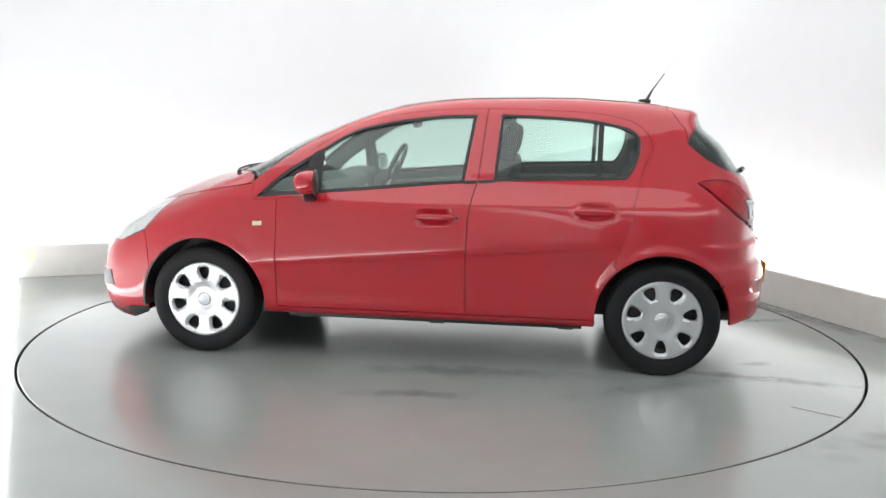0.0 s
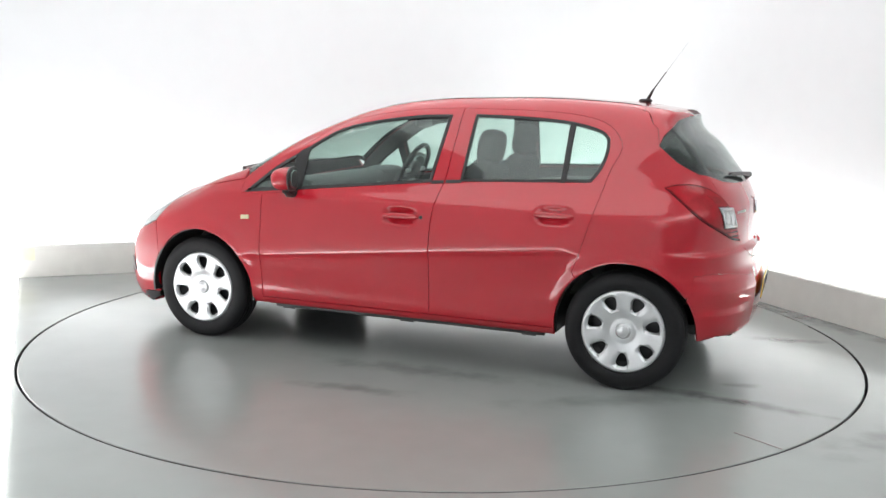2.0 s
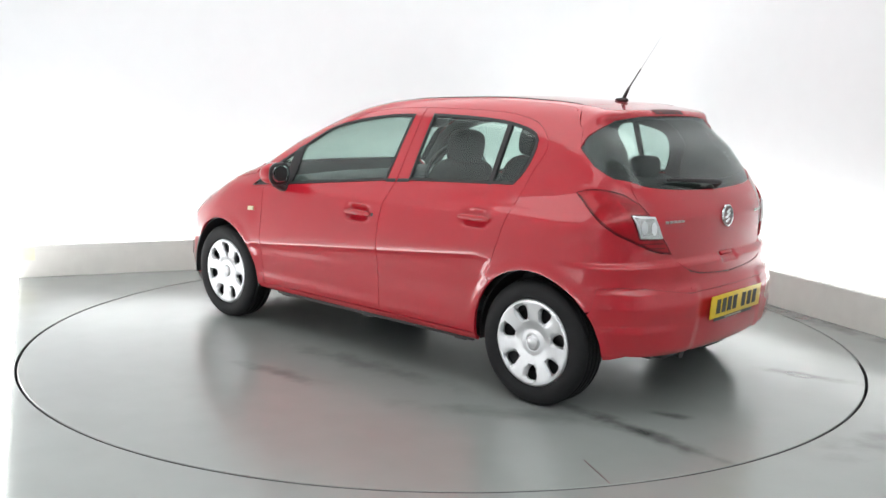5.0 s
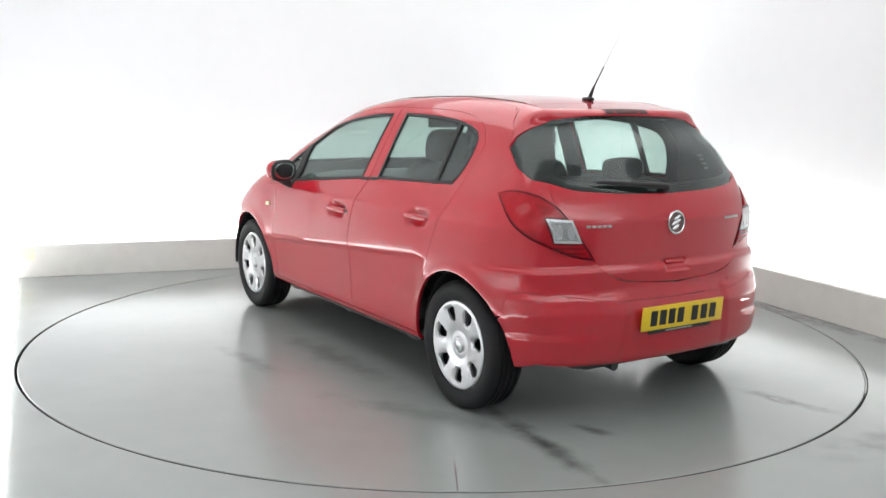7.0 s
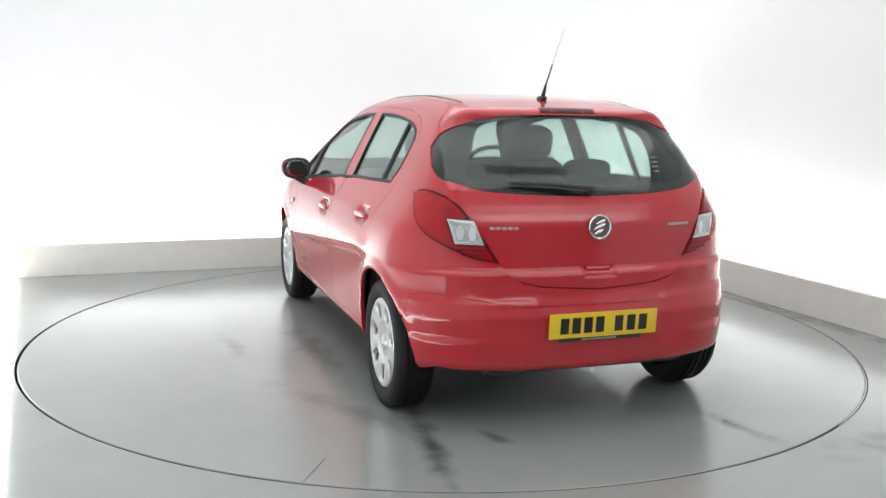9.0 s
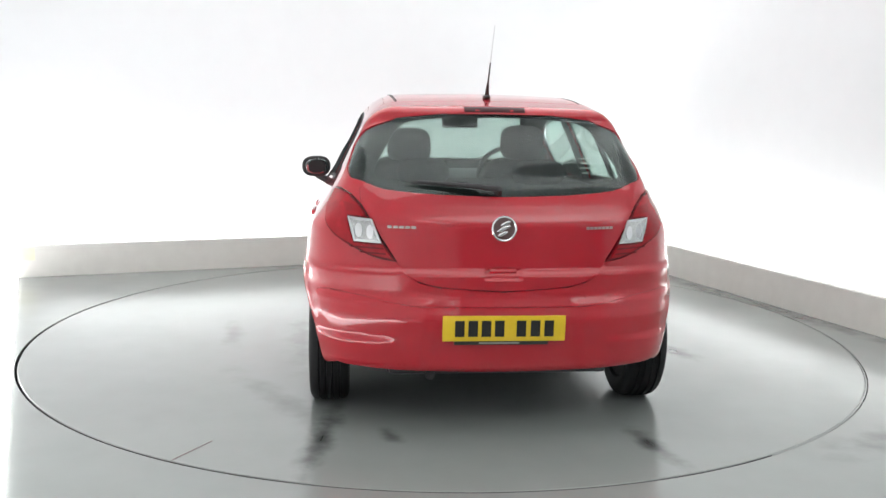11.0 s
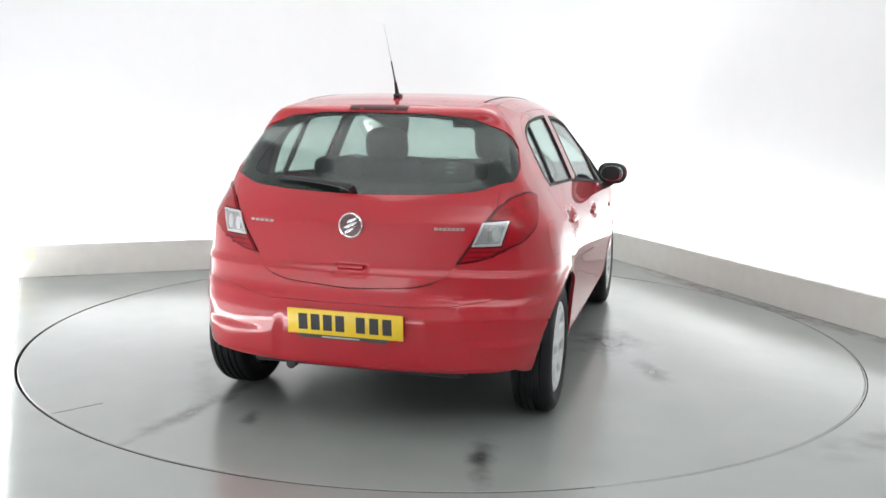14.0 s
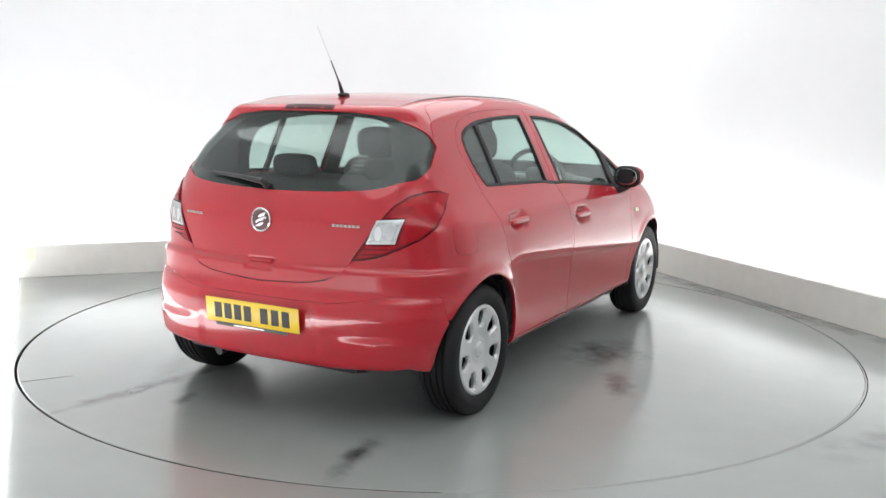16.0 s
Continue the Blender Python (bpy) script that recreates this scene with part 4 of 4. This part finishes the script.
    rod(bm, (0.080, 0, p0[2]), (0.045, 0, p0[2] + 0.070), 0.012, 0.006, 12)
    aerial = part("aerial", bm, PLASTIC, car, "black roof aerial leaning back")
    bm = bmesh.new()
    rod(bm, (0.048, 0, p0[2] + 0.064), (-0.02, 0, p0[2] + 0.165), 0.004, 0.003, 10)
    part("aerial_spring", bm, STEEL, aerial)
    bm = bmesh.new()
    rod(bm, (-0.02, 0, p0[2] + 0.165), (-0.130, 0, 1.757), 0.0020, 0.0013, 8)
    part("aerial_rod", bm, PALE_STEEL, aerial, "thin bright wire aerial")
    for s in (1, -1):
        bm = bmesh.new()
        xs = np.linspace(0.03, 1.47, 25)
        rows = []
        for x in xs:
            y = 0.445 - 0.02 * (x - 0.7) ** 2
            rows.append([bm.verts.new((x, s * (y + d), T(x, y + d)[2] + h)) for d, h in ((-0.006, 0.0003), (-0.004, 0.0014), (0.004, 0.0014), (0.006, 0.0003))])
        for a, b in zip(rows, rows[1:]):
            for i in range(3):
                bm.faces.new((a[i], a[i + 1], b[i + 1], b[i]))
        part("roof_joint_strip", bm, RUBBER, car, "black rubber strip along the roof joint")


# ---- flanks: handles, mirrors, wipers ----
def build_flanks():
    for s in (1, -1):
        for (hx, hz), door in zip(HANDLES, ("front", "rear")):
            y = FLANK(hz) - 0.004
            bm = bmesh.new()
            pad(bm, (hx, s * (y + 0.010), hz + 0.002), (0.205, 0.022, 0.030), 0.66)
            handle = part("door_handle", bm, PAINT, car, "red body-coloured pull handle")
            if door == "front":
                bm = bmesh.new()
                rod(bm, (hx - 0.118, s * (y - 0.004), hz), (hx - 0.118, s * (y + 0.006), hz), 0.011, 0.010, 16)
                part("lock_barrel", bm, STEEL, handle)
        # mirror: red shell, black back rim, silvered glass, black foot
        c = Vector((1.885, s * 0.885, 0.980))
        bm = bmesh.new()
        aim = pose(0, 0, 0, 0, 0, 14 * s)
        back = aim @ Vector((-1, 0, 0))
        pad(bm, c, (0.150, 0.170, 0.126), 0.80, pose(0, 0, 0, 0, 8, -8 * s))
        for v in bm.verts:
            deep = (v.co - c).dot(back) - 0.036
            if deep > 0:
                v.co -= back * deep
        shell = part("wing_mirror", bm, PAINT, car, "red wing mirror with black rim")
        bm = bmesh.new()
        pad(bm, c + back * 0.036, (0.030, 0.190, 0.136), 0.78, aim)
        part("mirror_rim", bm, PLASTIC, shell)
        bm = bmesh.new()
        pad(bm, c + back * 0.047, (0.006, 0.150, 0.100), 0.8, aim)
        part("mirror_glass", bm, MIRROR, shell)
        bm = bmesh.new()
        box(bm, (1.892, s * 0.842, 0.905), (0.055, 0.085, 0.045), 0.012, pose(0, 0, 0, 28 * s, 0, 0))
        box(bm, (1.897, s * 0.806, 0.888), (0.075, 0.040, 0.038), 0.012)
        part("mirror_foot", bm, PLASTIC, shell)
    # front wipers parked at the foot of the screen
    for y0, y1 in ((0.52, -0.02), (0.0, -0.52)):
        bm = bmesh.new()
        pts = [T(2.515 - 0.42 * y * y, y) + np.array((0, 0, 0.011)) for y in np.linspace(y0, y1, 7)]
        for p, q in zip(pts, pts[1:]):
            rod(bm, p, q, 0.0075, 0.007, 8)
        rod(bm, pts[0] - np.array((0, 0, 0.03)), pts[0] + np.array((0, 0, 0.008)), 0.013, 0.011, 12)
        part("front_wiper", bm, PLASTIC, car)
    cowl = top_line((2.49, 0.0), (2.46, 0.25), (2.37, 0.50), (2.245, 0.70), smooth=True)
    low = [p + np.array((0.03, 0, -0.004)) for p in cowl]
    bm = bmesh.new()
    for s in (1, -1):
        for (a, b), (c, d) in zip(zip(cowl, cowl[1:]), zip(low, low[1:])):
            bm.faces.new([bm.verts.new((p[0] - e, s * p[1], p[2] + h)) for p, e, h in ((a, 0.05, 0.0), (b, 0.05, 0.0), (d, 0.0, -0.025), (c, 0.0, -0.025))])
    bmesh.ops.remove_doubles(bm, verts=bm.verts, dist=1e-4)
    part("cowl", bm, PLASTIC, car)


# ---- wheels ----
def wheel_parts():
    """Tyre, steel wheel and seven-hole silver cover; the axle along y, the outer face towards +y."""
    prof = [(0.205, 0.070), (0.214, 0.083), (0.240, 0.092), (0.268, 0.091), (0.288, 0.082), (0.297, 0.070), (0.3005, 0.052)]
    for g in (0.045, 0.016, -0.016, -0.045):
        prof += [(0.302, g + 0.006), (0.294, g + 0.0045), (0.294, g - 0.0045), (0.302, g - 0.006)]
    prof += [(0.3005, -0.052), (0.297, -0.070), (0.288, -0.082), (0.268, -0.091), (0.240, -0.092), (0.214, -0.083), (0.205, -0.070), (0.200, 0.0), (0.205, 0.070)]
    bm = bmesh.new()
    spin(bm, prof, 72, "Y")
    bmesh.ops.remove_doubles(bm, verts=bm.verts, dist=1e-5)
    tyre = bm
    bm = bmesh.new()
    spin(bm, [(0.001, 0.020), (0.06, 0.030), (0.10, 0.018), (0.17, 0.010), (0.200, 0.030), (0.206, 0.070), (0.204, -0.070), (0.180, -0.060), (0.001, -0.030)], 40, "Y")
    disc = bm
    # cover: a dished plate with seven rounded windows
    rim = [Vector((0.2115 * math.cos(2 * math.pi * i / 84), 0.2115 * math.sin(2 * math.pi * i / 84))) for i in range(84)]
    holes = []
    for k in range(7):
        a = math.pi / 2 + 2 * math.pi * k / 7
        hole = []
        for i in range(26):
            b = 2 * math.pi * i / 26
            r = 0.147 + 0.036 * math.copysign(abs(math.cos(b)) ** 0.75, math.cos(b))
            w = (0.0165 + 0.30 * (r - 0.111)) * math.copysign(abs(math.sin(b)) ** 0.8, math.sin(b))
            hole.append(Vector((r * math.cos(a) - w * math.sin(a), r * math.sin(a) + w * math.cos(a))))
        holes.append(hole)
    pts, cons = [], []
    for loop in (rim, *holes):
        s = len(pts)
        pts += loop
        cons += [(s + i, s + (i + 1) % len(loop)) for i in range(len(loop))]
    arrs = [np.array([tuple(p) for p in h]) for h in holes]
    for r in (0.018, 0.030, 0.040, 0.046, 0.058, 0.072, 0.088, 0.104, 0.120, 0.136, 0.152, 0.168, 0.184, 0.194, 0.202, 0.207):
        n = max(8, int(2 * math.pi * r / 0.014))
        ring = np.array([(r * math.cos(2 * math.pi * i / n), r * math.sin(2 * math.pi * i / n)) for i in range(n)])
        ok = np.ones(n, bool)
        for h in arrs:
            ok &= ~inside(h, ring) & (away(h, ring) > 0.004)
        pts += [Vector(p) for p in ring[ok]]
    vs, _, fs, *_ = geometry.delaunay_2d_cdt(pts, cons, [], 0, 1e-7)
    uv = np.array([tuple(p) for p in vs])
    fs = np.array([tuple(f) for f in fs])
    mid = uv[fs].mean(1)
    ok = np.ones(len(fs), bool)
    for h in arrs:
        ok &= ~inside(h, mid)
    fs = fs[ok]
    r = np.hypot(uv[:, 0], uv[:, 1])
    depth = curve((0.0, 0.079), (0.030, 0.078), (0.036, 0.068), (0.044, 0.068), (0.051, 0.075), (0.060, 0.065), (0.10, 0.074), (0.16, 0.080), (0.19, 0.083), (0.204, 0.084), (0.2115, 0.074))(r)
    near = np.min([away(h, uv) for h in arrs], axis=0)
    depth = depth - 0.010 * np.clip(1 - near / 0.007, 0, 1) * step(0.10, 0.118, r)
    bm = bmesh.new()
    top = [bm.verts.new((u, d, v)) for (u, v), d in zip(uv, depth)]
    low = [bm.verts.new((u, d - 0.012, v)) for (u, v), d in zip(uv, depth)]
    edges = {}
    for f in fs:
        bm.faces.new([top[i] for i in f])
        bm.faces.new([low[i] for i in f[::-1]])
        for i in range(3):
            e = (f[i], f[(i + 1) % 3])
            edges[e] = 1
    for a, b in edges:
        if (b, a) not in edges:
            bm.faces.new((top[b], top[a], low[a], low[b]))
    cover = bm
    bm = bmesh.new()
    spin(bm, [(0.0005, 0.0815), (0.020, 0.081), (0.026, 0.077)], 28, "Y")
    cap = bm
    return disc, tyre, cover, cap


def build_wheels():
    first = None
    for k, (wx, wz) in enumerate(WHEELS):
        for s in (1, -1):
            turn = 0 if k == 0 else 180
            m = pose(wx, 0.739 * s, wz + 0.001, 0, 0, 0 if s > 0 else 180) @ pose(0, 0, 0, 0, turn + (0 if s > 0 else 24), 0)
            if first is None:
                disc, tyre, cover, cap = wheel_parts()
                first = part("wheel", disc, STEEL, car, "road wheel with silver seven-hole cover")
                part("tyre", tyre, TYRE, first, "black road tyre")
                c = part("wheel_cover", cover, SILVER, first, "silver plastic wheel cover")
                part("hub_cap", cap, SILVER, first)
                first.matrix_local = m
            else:
                w = copy_thing(first, m)
    # wheel housings and the underside
    for k, (wx, wz) in enumerate(WHEELS):
        for s in (1, -1):
            bm = bmesh.new()
            n, r0, r1 = 28, 0.350, 0.362
            ring = []
            for i in range(n + 1):
                a = radians(-8 + (196 if k == 0 else 168) * i / n)
                ring.append([(wx + r * math.cos(a), wz + r * math.sin(a)) for r in (r0, r1)])
            yo, yi = (0.815 if k == 0 else 0.775) * s, 0.50 * s
            grid = [[bm.verts.new((p[0][0], yo, p[0][1])), bm.verts.new((p[1][0], yo, p[1][1])), bm.verts.new((p[1][0], yi, p[1][1])), bm.verts.new((p[0][0], yi, p[0][1]))] for p in ring]
            for a, b in zip(grid, grid[1:]):
                for j in range(4):
                    bm.faces.new((a[j], a[(j + 1) % 4], b[(j + 1) % 4], b[j]))
            bm.faces.new([g[3] for g in grid])
            part("wheel_housing", bm, PLASTIC, car)
    bm = bmesh.new()
    box(bm, (1.25, 0, 0.262), (1.72, 1.50, 0.05), 0.01)
    box(bm, (1.33, 0, 0.270), (3.55, 0.98, 0.06), 0.02)
    box(bm, (-0.20, 0, 0.275), (0.60, 0.96, 0.05), 0.02)
    part("underbody", bm, PLASTIC, car, "dark underbody panels")
    for s in (1, -1):
        bm = bmesh.new()
        box(bm, (1.225, 0.752 * s, 0.231), (1.62, 0.020, 0.022), 0.005)
        for x in (0.50, 1.20, 1.95):
            box(bm, (x, 0.752 * s, 0.219), (0.08, 0.022, 0.010), 0.003)
        part("sill_flange", bm, PLASTIC, car, "black lower sill flange with jacking points")


# ---- cabin ----
def build_cabin():
    for s, zc in ((1, 1.168), (-1, 1.192)):
        yc = 0.32 * s
        bm = bmesh.new()
        pad(bm, (1.28, yc, 0.52), (0.54, 0.50, 0.19), 0.5, pose(0, 0, 0, 0, -8, 0))
        seat = part("front_seat", bm, FABRIC, car, "charcoal cloth front seat with headrest")
        bm = bmesh.new()
        pad(bm, (0.955, yc, 0.80), (0.17, 0.49, 0.62), 0.5, pose(0, 0, 0, 0, -14, 0))
        pad(bm, (0.975, yc - 0.19, 0.76), (0.18, 0.09, 0.46), 0.6, pose(0, 0, 0, 0, -14, 0))
        pad(bm, (0.975, yc + 0.19, 0.76), (0.18, 0.09, 0.46), 0.6, pose(0, 0, 0, 0, -14, 0))
        part("backrest", bm, FABRIC, seat)
        bm = bmesh.new()
        pad(bm, (0.880, yc, zc), (0.125, 0.245, 0.195), 0.62, pose(0, 0, 0, 0, -10, 0))
        part("headrest", bm, FABRIC, seat)
        for d in (-0.05, 0.05):
            bm = bmesh.new()
            rod(bm, (0.895, yc + d, zc - 0.02), (0.905, yc + d, zc - 0.16), 0.006, 0.006, 8)
            part("headrest_post", bm, CHROME, seat)
    bm = bmesh.new()
    pad(bm, (0.42, 0, 0.50), (0.52, 1.28, 0.20), 0.4)
    bench = part("rear_bench", bm, FABRIC, car, "charcoal cloth rear bench seat")
    bm = bmesh.new()
    pad(bm, (0.15, 0, 0.76), (0.17, 1.26, 0.58), 0.35, pose(0, 0, 0, 0, -14, 0))
    part("bench_back", bm, FABRIC, bench)
    for y in (0.30, -0.26):
        bm = bmesh.new()
        pad(bm, (0.085, y, 1.085), (0.10, 0.25, 0.12), 0.6)
        part("bench_headrest", bm, FABRIC, bench)
    bm = bmesh.new()
    box(bm, (-0.17, 0, 0.955), (0.42, 1.12, 0.02), 0.008)
    part("parcel_shelf", bm, TRIM, car)
    bm = bmesh.new()
    pad(bm, (2.08, 0, 0.78), (0.62, 1.42, 0.34), 0.4, pose(0, 0, 0, 0, 8, 0))
    pad(bm, (1.88, -0.36, 0.93), (0.20, 0.34, 0.11), 0.6)
    dash = part("dashboard", bm, TRIM, car, "charcoal moulded dashboard")
    bm = bmesh.new()
    box(bm, (1.80, 0, 0.62), (0.22, 0.26, 0.40), 0.03, pose(0, 0, 0, 0, -12, 0))
    box(bm, (1.35, 0, 0.42), (0.90, 0.20, 0.22), 0.03)
    part("centre_console", bm, TRIM, dash)
    for y in (0.62, 0.08, -0.08, -0.62):
        bm = bmesh.new()
        rod(bm, (1.800, y, 0.86), (1.778, y, 0.864), 0.042, 0.040, 20)
        part("air_vent", bm, SILVER, dash)
    # steering wheel on the right-hand side
    turn = pose(1.66, -0.36, 0.965, 0, 66, 0)
    bm = bmesh.new()
    prof = [(0.178 + 0.015 * math.cos(a), 0.015 * math.sin(a)) for a in np.linspace(0, 2 * math.pi, 13)]
    spin(bm, prof, 44, turn=turn)
    bmesh.ops.remove_doubles(bm, verts=bm.verts, dist=1e-5)
    sw = part("steering_wheel", bm, PLASTIC, car, "black three-spoke steering wheel")
    bm = bmesh.new()
    pad(bm, turn @ Vector((0, 0, 0.0)), (0.05, 0.15, 0.13), 0.7, pose(0, 0, 0, 0, -24, 0))
    rod(bm, turn @ Vector((0, 0, -0.01)), (1.86, -0.36, 0.84), 0.035, 0.05, 14)
    part("steering_boss", bm, TRIM, sw)
    for a in (0, 180, -90 + 180):
        bm = bmesh.new()
        d = turn @ Vector((0.170 * math.sin(radians(a)) if a == 90 else 0, 0.170 * (1 if a == 0 else -1) if a != 90 else 0, 0))
        rod(bm, turn @ Vector((0, 0, 0)), d, 0.016, 0.014, 8)
        part("spoke", bm, SILVER, sw)
    bm = bmesh.new()
    box(bm, (1.45, -0.03, 1.288), (0.030, 0.225, 0.066), 0.014)
    rod(bm, (1.45, -0.02, 1.31), (1.50, -0.01, 1.385), 0.012, 0.014, 10)
    part("rear_view_mirror", bm, PLASTIC, car, "black interior rear-view mirror")
    # bulkhead behind the dashboard
    bm = bmesh.new()
    box(bm, (2.36, 0, 0.58), (0.05, 1.36, 0.62), 0.01)
    part("bulkhead", bm, PLASTIC, car)


build_tail()
build_flanks()
build_wheels()
build_cabin()


# ---- the turntable carries the car round ----
CAR_ON_TABLE = (-1.2628, -0.0794)


def heading(t):
    s = t / 16.0
    return 172.35 - 111.14 * s - 1.965 * s * (1 - s) - 0.596 * s * (1 - s) * (1 - 2 * s)


def motions():
    times = [i * 0.5 for i in range(33)]
    rows, disc = [], []
    for t in times:
        a = radians(heading(t))
        x, y = CAR_ON_TABLE
        rows.append((t, pose(x * math.cos(a) - y * math.sin(a), x * math.sin(a) + y * math.cos(a), 0.0, 0, 0, heading(t))))
        disc.append((t, pose(0, 0, 0, 0, 0, heading(t))))
    walk(car, rows)
    walk(turntable, disc)


motions()
